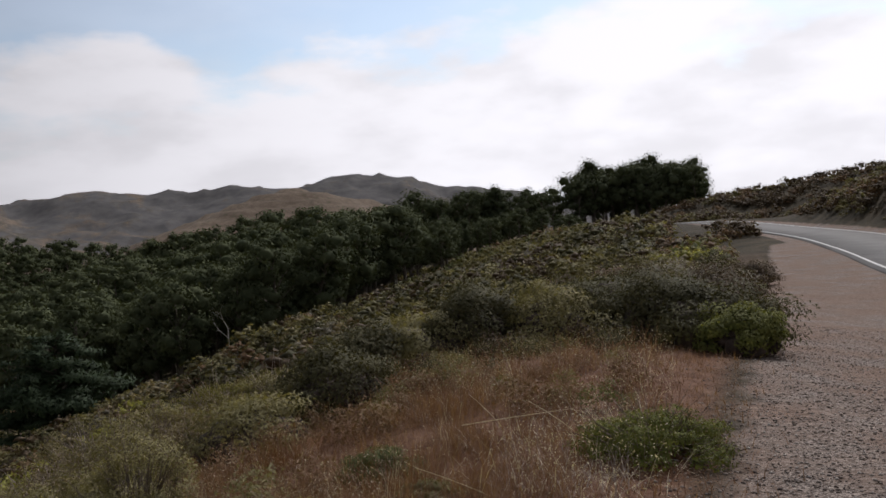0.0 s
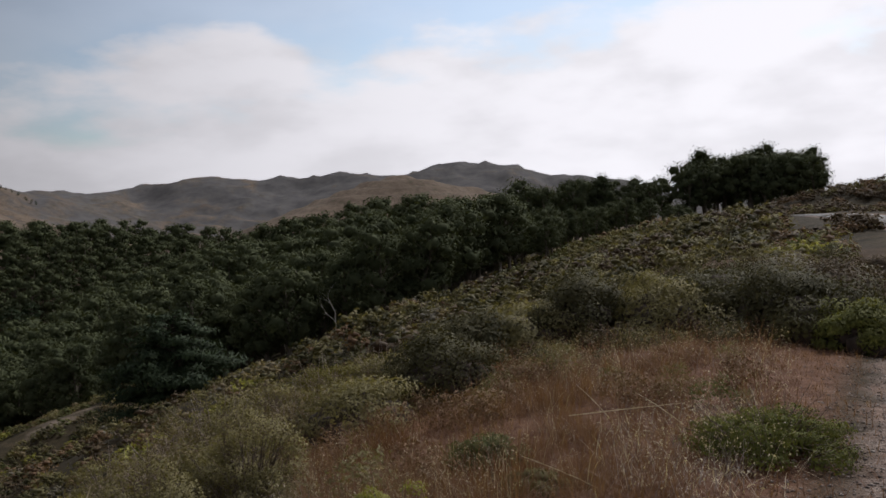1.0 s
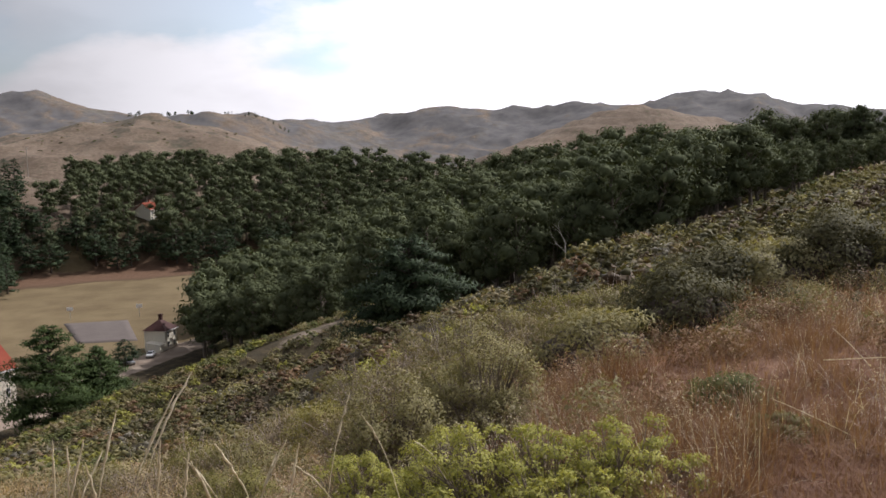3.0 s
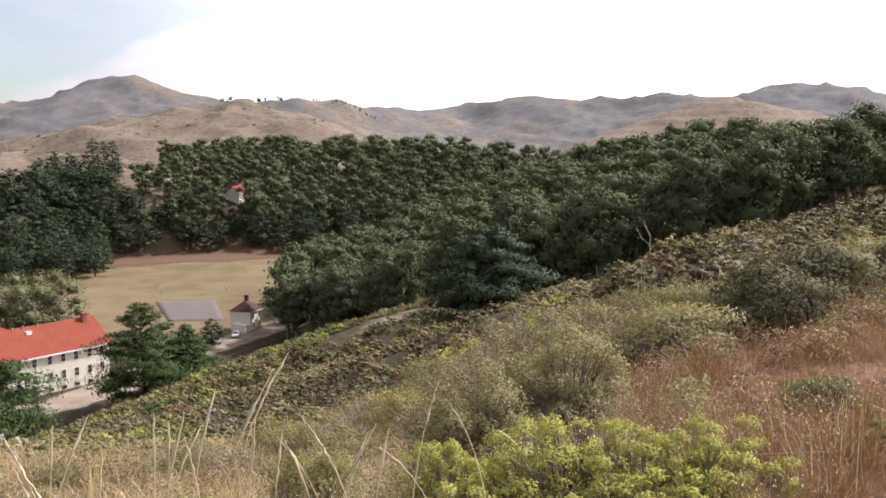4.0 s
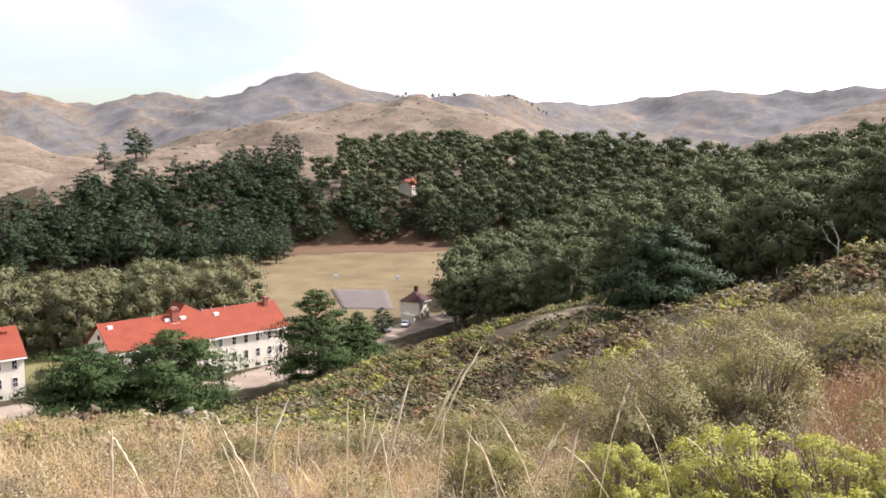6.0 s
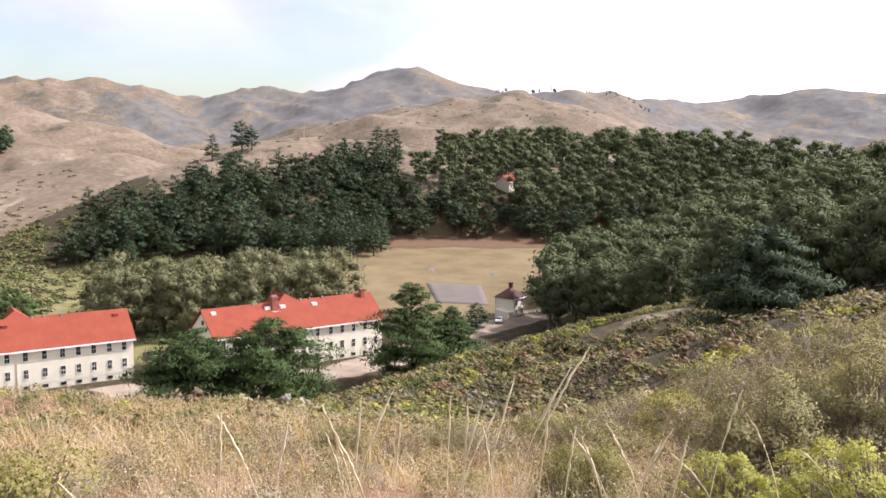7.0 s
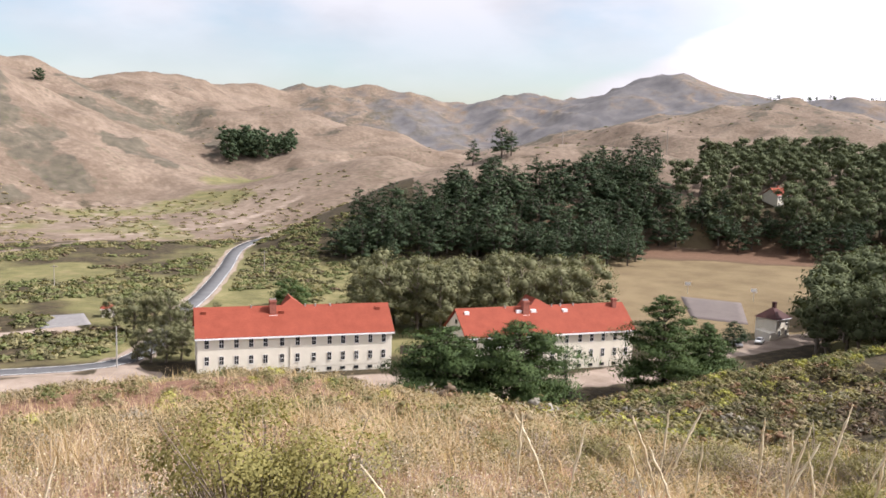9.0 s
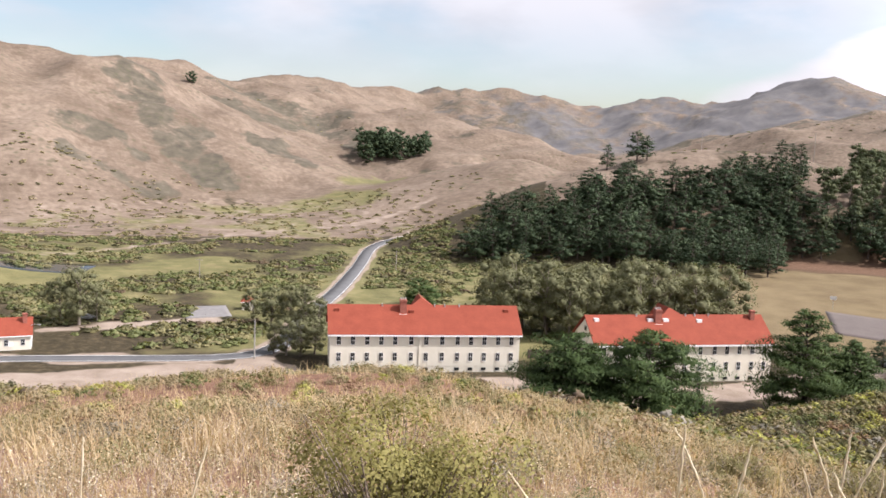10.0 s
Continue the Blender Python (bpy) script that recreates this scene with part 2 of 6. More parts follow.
    grav = m.ramp(sep.outputs[0], [(0.0, (0.062, 0.048, 0.040)), (0.45, (0.165, 0.130, 0.108)), (0.9, (0.40, 0.335, 0.285))])
    earth = m.ramp(m.noise(14.0, 8, None, 0.7), [(0.3, (0.110, 0.068, 0.048)), (0.5, (0.205, 0.140, 0.105)), (0.7, (0.330, 0.245, 0.190))])
    grav = m.mix(m.step(m.noise(0.7, 6), 0.44, 0.62), earth, grav)
    v = m.math("ADD", m.attr("gravel"), m.math("MULTIPLY", m.math("SUBTRACT", m.noise(1.5, 6), 0.5), 0.5))
    col = m.mix(m.step(v, 0.42, 0.58), col, grav)
    bare = m.math("ADD", m.attr("bare"), m.math("MULTIPLY", m.math("SUBTRACT", m.noise(0.12, 6), 0.5), 0.7))
    pale = m.ramp(m.noise(0.2, 5), [(0.3, (0.20, 0.152, 0.114)), (0.7, (0.30, 0.243, 0.190))])
    col = m.mix(m.step(bare, 0.45, 0.6), col, pale)
    m.bump(m.math("ADD", m.math("MULTIPLY", m.voronoi(70.0), -0.2), m.math("ADD", m.noise(8.0, 6), m.math("MULTIPLY", m.noise(0.5, 6), 6.0))), 0.05, 0.7)
    return m.done(col, 0.95, 0.0, 0.15)


GROUND = ground_material()


def plain(name, a, b, scale=1.5, rough=0.8, bump=0.0, metal=0.0, spec=0.3, kind="Object"):
    m = Nodes(name)
    c = m.coords(kind)
    col = m.ramp(m.math("ADD", m.math("MULTIPLY", m.noise(scale, 6, c), 0.6), m.math("MULTIPLY", m.noise(scale * 9, 4, c), 0.4)), [(0.32, a), (0.68, b)])
    if bump:
        m.bump(m.noise(scale * 12, 4, c), bump)
    return m.done(col, rough, metal, spec)


ASPHALT = plain("worn grey asphalt", (0.135, 0.127, 0.118), (0.215, 0.203, 0.19), 0.6, 0.85, 0.01)
VALLEY_ASPHALT = plain("dark grey asphalt", (0.082, 0.082, 0.082), (0.128, 0.127, 0.124), 0.3, 0.95, 0.0, 0.0, 0.1)
PAINT_LINE = plain("worn white road paint", (0.55, 0.54, 0.50), (0.75, 0.74, 0.70), 1.0, 0.7)
WALL_PAINT = plain("cream painted boards", (0.62, 0.57, 0.46), (0.73, 0.68, 0.56), 0.5, 0.75)
TRIM_PAINT = plain("white trim paint", (0.74, 0.73, 0.69), (0.84, 0.83, 0.80), 0.8, 0.6)
ROOF_RED = plain("red roof sheeting", (0.180, 0.042, 0.024), (0.250, 0.062, 0.036), 0.35, 0.85, 0.01, 0.0, 0.15)
ROOF_DARK = plain("dark red shingles", (0.042, 0.018, 0.015), (0.075, 0.028, 0.024), 1.0, 0.8)
BRICK_RED = plain("red chimney brick", (0.22, 0.070, 0.048), (0.36, 0.13, 0.09), 2.0, 0.85)
PANE = plain("dark window glass", (0.012, 0.014, 0.016), (0.03, 0.033, 0.036), 0.7, 0.08, 0.0, 0.0, 0.6)
CONCRETE = plain("pale concrete", (0.26, 0.245, 0.225), (0.38, 0.36, 0.33), 0.6, 0.85)
POLE_METAL = plain("grey galvanised metal", (0.42, 0.42, 0.41), (0.60, 0.60, 0.58), 2.0, 0.45, 0.0, 0.6)
POLE_WOOD = plain("weathered grey pole wood", (0.22, 0.19, 0.16), (0.38, 0.34, 0.29), 2.0, 0.85)
CAR_SILVER = plain("silver car paint", (0.45, 0.46, 0.47), (0.55, 0.56, 0.57), 1.0, 0.25, 0.0, 0.5, 0.5)
CAR_WHITE = plain("white car paint", (0.72, 0.72, 0.71), (0.80, 0.80, 0.79), 1.0, 0.25, 0.0, 0.0, 0.5)
CAR_DARK = plain("dark car paint", (0.03, 0.032, 0.036), (0.05, 0.052, 0.058), 1.0, 0.2, 0.0, 0.0, 0.5)
RUBBER = plain("black tyre rubber", (0.015, 0.015, 0.015), (0.03, 0.03, 0.03), 3.0, 0.8)
POND = plain("dark pond water", (0.020, 0.026, 0.028), (0.035, 0.042, 0.042), 0.1, 0.06, 0.0, 0.0, 0.5)
COURT = plain("faded court paving", (0.098, 0.080, 0.070), (0.138, 0.114, 0.100), 0.15, 0.9)


def pebble_material():
    """Stones of many tones, one to each."""
    m = Nodes("grey brown pebbles")
    col = m.ramp(m.island(), [(0.0, (0.09, 0.068, 0.056)), (0.4, (0.22, 0.175, 0.145)), (0.8, (0.38, 0.325, 0.28)), (1.0, (0.55, 0.50, 0.45))])
    return m.done(m.mix(m.step(m.noise(90.0, 3), 0.35, 0.65, 0.0, 0.4), col, (0.14, 0.105, 0.085)), 0.85)


PEBBLE = pebble_material()

# ---- the lie of the land ----
def at(bearing, dist):
    a = radians(bearing)
    return (-math.sin(a) * dist, math.cos(a) * dist)


# Crest lines: (bearing, distance, height) along each, then flank slope and crest roundness in metres
CRESTS = {
    "road_shoulder": ([(178, 160, 9), (165, 70, 4), (-140, 12, 0.4), (-80, 3.2, 0.15), (-18, 10, 0.0), (-20, 30, -1.0), (-19, 60, -1.0), (-17, 95, -0.5), (-13.5, 135, 0.3), (-8, 180, -1), (-5, 230, -4)], 0.33, 12),
    "near_spur": ([(-12, 42, -0.9), (-7, 52, -1.1), (0, 60, -2.5), (5.4, 65, -4.0), (10, 69, -6.8), (16.5, 72, -9.2), (20.3, 75, -11.0), (24, 77, -15.5), (28, 79, -21.5), (33, 80, -29)], 0.42, 5),
    "near_knoll": ([(58, 22, -5.5), (64, 24, -5.4), (72, 26, -5.6), (80, 26, -5.8), (90, 25, -5.9), (100, 24, -5.8)], 0.36, 4),
    "brown_spur": ([(24, 150, -21.5), (26.5, 136, -21.4), (29.6, 130, -22.4), (33.3, 125, -24.4), (37.3, 120, -26.6), (43.2, 112, -29.0), (48.2, 106, -30.5), (54, 104, -34.0)], 0.46, 7),
    "wooded_hill": ([(35, 345, -46), (33, 340, -44), (30, 335, -40), (26, 330, -32), (22.5, 325, -27), (19.8, 320, -21), (17.5, 310, -15.5), (15, 300, -12.5), (12, 285, -9), (10, 270, -8), (3, 250, -8), (-4, 250, -6), (-10, 255, -3), (-20, 270, 1), (-40, 260, 6)], 0.36, 12),
    "low_hill": ([(17, 515, -20), (20, 510, -15.5), (23, 505, -11), (26, 500, -9), (30, 490, -9), (37, 485, -9), (44, 480, -6), (48, 480, 1.5), (52, 480, 3.0), (54, 470, 1.5), (58, 440, -9), (62, 410, -24), (66, 390, -35), (69, 375, -44)], 0.50, 30),
    "meadow_spur": ([(67.5, 670, -26), (66, 655, -13), (63.6, 645, -7.5), (61, 645, -12), (58.7, 630, -10), (55, 610, -14), (50, 600, -14)], 0.30, 20),
    "terraced_knob": ([(19, 560, -6), (17.7, 565, 0), (15.6, 580, 8), (12.5, 620, 20), (10.4, 650, 30), (9.3, 660, 32.5), (6.5, 680, 26), (2, 700, 8)], 0.35, 15),
    "bare_hill": ([(112, 760, 78), (100, 800, 72), (92.4, 850, 63), (90, 850, 63.5), (88, 845, 51), (85.4, 830, 36), (81.4, 790, 9), (78, 760, -8), (75, 740, -23), (71.5, 715, -42)], 0.50, 35),
    "hill_rib_a": ([(87.8, 810, 52.8), (85.4, 771, 27.2), (82.7, 708, -1.6), (80.7, 660, -25.8), (79.3, 615, -45.9)], 0.5, 6),
    "hill_rib_b": ([(90.5, 807, 56.3), (91.8, 707, 23.8), (93.2, 624, -2.5), (94.1, 572, -25.7), (94.6, 541, -42.5)], 0.5, 6),
    "hill_rib_c": ([(84.4, 853, 37.7), (81.0, 778, 4.6), (77.9, 702, -19.7), (75.4, 645, -38.8)], 0.45, 6),
    "hill_rib_d": ([(73.8, 1121, 39.0), (71.6, 1053, 23.5), (69.0, 968, -3.2)], 0.4, 8),
    "back_hill": ([(104, 1050, 110), (95, 1100, 91), (92, 1110, 84), (88.1, 1150, 92), (86.4, 1200, 93), (84.1, 1250, 81), (80.4, 1200, 68), (75.2, 1150, 39), (69.8, 1100, 35), (66.2, 1050, 23), (62, 1000, 0), (60, 980, -7), (56, 950, -24)], 0.42, 40),
    "peak_range": ([(90, 1800, 120), (82, 1900, 116), (79, 2000, 134), (76.6, 2100, 132), (73, 2300, 131), (70.4, 2400, 134), (66.3, 2400, 141), (62.4, 2400, 139), (59.9, 2400, 120), (58.5, 2400, 112), (57.2, 2400, 121), (54.8, 2400, 134), (52.4, 2400, 126), (50.8, 2400, 142), (47.7, 2400, 179), (45.9, 2400, 192), (44.2, 2400, 165), (42.5, 2400, 142), (40.7, 2350, 134), (36, 2300, 134), (33.2, 2400, 126), (30.7, 2600, 124), (28, 2750, 120)], 0.40, 40),
    "mid_hill": ([(51.5, 1520, 10), (50.8, 1500, 23), (48.4, 1450, 44), (45, 1400, 64), (42.5, 1400, 74), (40, 1400, 79), (37.2, 1400, 59), (34.3, 1450, 34), (32, 1500, 11), (29, 1550, -10)], 0.35, 40),
    "far_range": ([(28, 2750, 119), (25.4, 2900, 146), (23.5, 2900, 153), (21.9, 2900, 169), (19.7, 2900, 166), (18.5, 2900, 157), (17.1, 2900, 161), (15.8, 2900, 151), (14.3, 2900, 161), (11.7, 2900, 170), (10, 2900, 158), (7.8, 2900, 171), (6.8, 2900, 190), (4, 2900, 187), (1.8, 2900, 152), (-4, 2900, 110), (-12, 2900, 20)], 0.40, 50),
    "road_bank": ([(-15, 170, -1), (-17.6, 135, 0.6), (-20.7, 104, 3.6), (-23.3, 92, 4.3), (-26.4, 84, 5.0), (-33, 74, 7), (-50, 62, 9), (-90, 60, 12), (-150, 90, 16)], 0.45, 4),
    "road_hill": ([(-14.6, 205, -2), (-16.4, 190, 3.6), (-20.4, 190, 5.6), (-26, 185, 8), (-42, 170, 14)], 0.40, 6),
    "hill_behind": ([(-60, 300, 25), (-100, 260, 40), (-150, 300, 45), (160, 380, 45), (130, 420, 20)], 0.30, 30),
}


def lattice(x, y, seed):
    """Smooth value noise in -1..1, for arrays."""
    xi, yi = np.floor(x), np.floor(y)
    u, v = x - xi, y - yi
    u, v = u * u * u * (u * (u * 6 - 15) + 10), v * v * v * (v * (v * 6 - 15) + 10)

    def h(a, b):
        s = np.sin(a * 127.1 + b * 311.7 + seed * 74.7) * 43758.5453
        return (s - np.floor(s)) * 2 - 1
    top = h(xi, yi) * (1 - u) + h(xi + 1, yi) * u
    low = h(xi, yi + 1) * (1 - u) + h(xi + 1, yi + 1) * u
    return top * (1 - v) + low * v


def fade(x, a, b):
    t = np.clip((x - a) / (b - a), 0, 1)
    return t * t * (3 - 2 * t)


def height(x, y):
    """Height of the ground at x, y (arrays)."""
    x, y = np.asarray(x, float), np.asarray(y, float)
    r = np.hypot(x, y)
    soft = np.clip(r * 0.009, 0.25, 9.0)
    floor = -47.0 + np.clip(r - 560, 0, 4000) * 0.022
    layers = [floor]
    for name, (pts, slope, rounded) in CRESTS.items():
        p = [(*at(b, d), z) for b, d, z in pts]
        best = None
        for (ax, ay, az), (bx, by, bz) in zip(p, p[1:]):
            dx, dy = bx - ax, by - ay
            t = np.clip(((x - ax) * dx + (y - ay) * dy) / (dx * dx + dy * dy), 0, 1)
            d = np.hypot(x - ax - t * dx, y - ay - t * dy)
            z = az + t * (bz - az) - slope * (np.sqrt(d * d + rounded ** 2) - rounded)
            best = z if best is None else np.maximum(best, z)
        layers.append(best)
    layers = np.array(layers)
    top = layers.max(0)
    z = top + soft * (np.log(np.exp(np.clip((layers - top) / soft, -40, 0)).sum(0)))
    # a ravine that falls away from the shoulder
    a = radians(39)
    t, e = -math.sin(a) * x + math.cos(a) * y, math.cos(a) * x + math.sin(a) * y
    t = np.clip(t, 0, None)
    z = z - np.interp(t, [0, 3, 10, 30, 55, 120], [0, 0.2, 1.1, 3.2, 3.6, 0]) * np.exp(-(e / (1.2 + 0.30 * t)) ** 2)
    # gullies and lumps, finer ones only near by
    lift = np.clip((z + 46) / 20, 0.05, 1)
    z = z + lift * ((15.0 * (0.32 - np.abs(lattice(x / 190, y / 190, 1))) + 8.0 * (0.3 - np.abs(lattice(x / 80, y / 80, 8)))) * fade(r, 450, 800) * np.clip(r / 1250, 0.45, 1.3)
                    + 9.0 * (0.28 - np.abs(lattice(x / 75 + 0.4 * lattice(x / 50, y / 50, 19), y / 75, 9))) * fade(r, 1000, 1500)
                    + 6.0 * (0.3 - np.abs(lattice(x / 42 + 0.5 * lattice(x / 70, y / 70, 27), y / 42, 26))) * fade(r, 600, 800)
                    + 3.0 * lattice(x / 55, y / 55, 2) * fade(r, 420, 700)
                    + 0.9 * lattice(x / 22, y / 22, 3) * fade(r, 40, 200)
                    + 0.25 * lattice(x / 6, y / 6, 4) * fade(r, 8, 60))
    z = z + 0.05 * lattice(x / 1.3, y / 1.3, 6) * fade(r, 0.5, 4) + 0.015 * lattice(x / 0.35, y / 0.35, 7) * (1 - fade(r, 20, 60))
    # terraces cut into the knob
    kx, ky = at(9.5, 655)
    k = np.exp(-((x - kx) ** 2 + (y - ky) ** 2) / 90 ** 2)
    z = z + k * 1.3 * np.sin(z * 1.1)
    return z


# ---- roads, and the ground sheet carved to carry them ----
ROAD_TOP = [(7.0, -60, 2.0), (9.5, -25, 0.2), (11.5, 0, -0.5), (14.2, 17, -0.8), (18.4, 31.4, -0.85), (22.9, 45.6, -0.75), (27.8, 64.2, -0.55), (32.3, 89.4, -0.3),
            (36.0, 110, -0.1), (38.3, 128, 0.05), (37.0, 148, 0.0), (35.5, 162, -1.2), (35, 178, -4.5)]
ROAD_VALLEY = [(*at(b, d), -47.0 + k) for b, d, k in [(112, 225, 0), (103, 212, 0), (95, 205, 0), (91.5, 202, 0), (85, 198, 0), (81, 199, 0), (78.6, 209, 0), (76.9, 244, 0.1),
               (75.0, 285, 0.4), (73.7, 338, 0.7), (72.9, 392, 1.2), (71.4, 425, 1.8), (69, 452, 2.5), (65, 500, 3), (60, 560, 3)]]
LANE = [(*at(b, d), -46.9 + k) for b, d, k in [(34, 262, 1.5), (37, 251, 0.8), (40, 236, 0.3), (43.2, 220, 0), (47, 198, 0), (52, 184, 0), (58, 177, 0), (64, 179, 0), (69, 176, 0), (76, 176, 0), (80, 190, 0)]]


def smooth_line(pts, step):
    """A smooth line through the points, cut into even steps."""
    p = np.array(pts, float)
    out = []
    for i in range(len(p) - 1):
        a, b, c, d = p[max(i - 1, 0)], p[i], p[i + 1], p[min(i + 2, len(p) - 1)]
        n = max(2, int(np.linalg.norm(c - b) / step))
        for t in np.arange(n) / n:
            out.append(0.5 * (2 * b + (c - a) * t + (2 * a - 5 * b + 4 * c - d) * t ** 2 + (3 * b - a - 3 * c + d) * t ** 3))
    out.append(p[-1])
    return np.array(out)


LINES = [(smooth_line(ROAD_TOP, 3.0), 3.0, 8.0), (smooth_line(ROAD_VALLEY, 8.0), 3.6, 6.0), (smooth_line(LANE, 8.0), 3.5, 6.0)]


def near_line(x, y, line):
    """Distance to a line and the line's height at the nearest place."""
    best = np.full(x.shape, 1e9)
    z = np.zeros(x.shape)
    for a, b in zip(line, line[1:]):
        d = b[:2] - a[:2]
        t = np.clip(((x - a[0]) * d[0] + (y - a[1]) * d[1]) / max(d @ d, 1e-9), 0, 1)
        e = np.hypot(x - a[0] - t * d[0], y - a[1] - t * d[1])
        m = e < best
        best = np.where(m, e, best)
        z = np.where(m, a[2] + t * (b[2] - a[2]), z)
    return best, z


HOUSE_PADS = [(*at(69.3, 192), 26, -47.0), (*at(53.3, 202), 26, -47.0), (*at(38.4, 246), 8, -46.4), (*at(96.5, 222), 22, -46.9)]


def land(x, y):
    """The ground with its roads and building plots cut in."""
    x, y = np.asarray(x, float), np.asarray(y, float)
    z = height(x, y)
    for px, py, rad, pz in HOUSE_PADS:
        w = 1 - fade(np.hypot(x - px, y - py), rad * 0.8, rad * 1.5)
        z = z * (1 - w) + pz * w
    # the mown field lies flat, rising a little to the trees
    fx, fy = at(43.5, 325)
    w = 1 - fade(np.hypot(x - fx, y - fy), 66, 95)
    z = z * (1 - w) + (-46.8 + 0.042 * np.clip(np.hypot(x, y) - 262, 0, 200)) * w
    for line, half, blend in LINES:
        lo, hi = line.min(0) - 18, line.max(0) + 18
        m = (x > lo[0]) & (x < hi[0]) & (y > lo[1]) & (y < hi[1])
        if m.any():
            d, rz = near_line(x[m], y[m], line)
            w = 1 - fade(d, half + 0.3, half + blend)
            z[m] = z[m] * (1 - w) + (rz - 0.07) * w
    return z


def land_z(x, y):
    return float(land(np.array([float(x)]), np.array([float(y)]))[0])


def bearing_of(x, y):
    return np.degrees(np.arctan2(-x, y))


def capsule(x, y, a, b, wide):
    ax, ay = at(*a)
    bx, by = at(*b)
    dx, dy = bx - ax, by - ay
    t = np.clip(((x - ax) * dx + (y - ay) * dy) / (dx * dx + dy * dy), 0, 1)
    return 1 - fade(np.hypot(x - ax - t * dx, y - ay - t * dy), wide * 0.5, wide * 1.3)


def covers(x, y, z):
    """What grows where: brush, green, field, gravel, bare, hills, each 0 to 1."""
    r, b = np.hypot(x, y), bearing_of(x, y)
    e = np.clip(r * 0.02, 1, 15)
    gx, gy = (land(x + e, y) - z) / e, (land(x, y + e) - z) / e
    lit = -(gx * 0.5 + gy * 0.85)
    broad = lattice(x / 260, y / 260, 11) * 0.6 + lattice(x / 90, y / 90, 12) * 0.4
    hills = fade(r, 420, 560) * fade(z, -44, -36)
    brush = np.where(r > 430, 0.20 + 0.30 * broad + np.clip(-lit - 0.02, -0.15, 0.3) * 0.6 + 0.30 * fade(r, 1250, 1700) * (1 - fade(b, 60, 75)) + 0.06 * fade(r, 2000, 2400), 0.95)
    brush = np.where((r > 560) & (r < 1000) & (b > 70), 0.10 + 0.16 * broad, brush)
    hollow = np.clip(1 - np.abs(lattice(x / 190, y / 190, 1)) / 0.22, 0, 1) * 0.6 + np.clip(1 - np.abs(lattice(x / 80, y / 80, 8)) / 0.22, 0, 1) * 0.5
    brush = np.where(r > 560, brush + (0.30 * hollow - 0.08) * fade(r, 560, 750), brush)
    xd = x + 16 * lattice(x / 48, y / 48, 51) + 9 * lattice(x / 17, y / 17, 52)
    yd = y + 16 * lattice(x / 48, y / 48, 53) + 9 * lattice(x / 17, y / 17, 54)
    for a, c, w in [((88, 815), (82.3, 625), 26), ((81.2, 765), (78, 700), 13), ((90.5, 660), (88.8, 655), 26), ((82, 1120), (76, 1060), 40), ((77, 1500), (66, 1500), 60), ((83, 990), (76.5, 1030), 32), ((76.5, 1030), (73.5, 960), 26), ((80.7, 775), (77.2, 722), 13), ((89.9, 605), (87.5, 598), 24)]:
        brush = np.maximum(brush, 0.62 * capsule(xd, yd, a, c, w * 0.9))
    brush = np.where((b > 44) & (b < 62) & (r > 395) & (r < 560), 0.30 + 0.2 * broad, brush)
    brush = np.where((b > 26) & (b < 54) & (r > 1150) & (r < 1700), brush + 0.14, brush)
    brush = np.where((r > 555) & (r < 720) & (b > 52) & (b < 70), 0.12, brush)
    brush = np.where((b > 2) & (b < 20) & (r > 520) & (r < 760), 0.25 + 0.2 * broad, brush)
    flat = 1 - fade(z, -45.5, -40)
    green = flat * fade(r, 186, 208) * (0.60 + 0.4 * lattice(x / 130, y / 60, 14) + 0.25 * lattice(x / 40, y / 40, 15))
    green = green * (1 - 0.15 * fade(r, 400, 450))
    green = np.where((b > 36) & (b < 51), green * 0.4, green)
    green = np.maximum(green, 0.72 * capsule(x, y, (71, 690), (66, 900), 60) * (1 - fade(z, -30, -20)))
    green = np.maximum(green, 0.62 * capsule(x, y, (78, 560), (72, 640), 40) * (1 - fade(z, -36, -28)))
    green = np.maximum(green, 0.75 * capsule(x, y, (99, 290), (83, 347), 18))
    green = green * (1 - 0.75 * fade(r, 385, 425) * (r < 560) * fade(lattice(x / 60, y / 26, 61) + 0.5 * lattice(x / 20, y / 12, 62), -0.35, 0.25))
    green = np.where(r > 1100, 0, green)
    green = np.maximum(green, 0.55 * capsule(x, y, (38, 268), (50, 300), 24))
    field = fade(b, 36.0, 37.2) * (1 - fade(b, 50.5, 52)) * fade(r, 236, 250) * (1 - fade(r, 400, 415))
    field = np.maximum(field, 0.45 * capsule(x, y, (86, 330), (82, 335), 14))
    d0, _ = near_line(x, y, LINES[0][0])
    edge = 0.5 + 0.18 * np.clip(y, 0, 5) + 0.37 * np.clip(y - 5, 0, 60)
    gravel = fade(x - edge, -1.0, 1.2) * (1 - fade(d0, 10.5, 14.0)) * (r < 60)
    gravel = np.maximum(gravel, (1 - fade(d0, 3.2, 5.2)) * (r < 260))
    d1, _ = near_line(x, y, LINES[1][0])
    d2, _ = near_line(x, y, LINES[2][0])
    bare = np.maximum(1 - fade(d2, 3.5, 8.0), 0.8 * (1 - fade(d1, 3.5, 5.5)))
    bare = np.maximum(bare, capsule(x, y, (100, 178), (84, 180), 15) * flat)
    bare = np.maximum(bare, 0.45 * (1 - fade(z, -42, -34)) * fade(r, 400, 450) * (1 - fade(r, 640, 720)) * fade(b, 68, 71))
    bare = np.maximum(bare, 0.55 * capsule(x, y, (95, 350), (80, 455), 6))
    bare = np.maximum(bare, 0.55 * capsule(x, y, (80, 455), (69, 560), 6))
    bare = np.maximum(bare, 0.8 * capsule(x, y, (92, 232), (83, 240), 5))
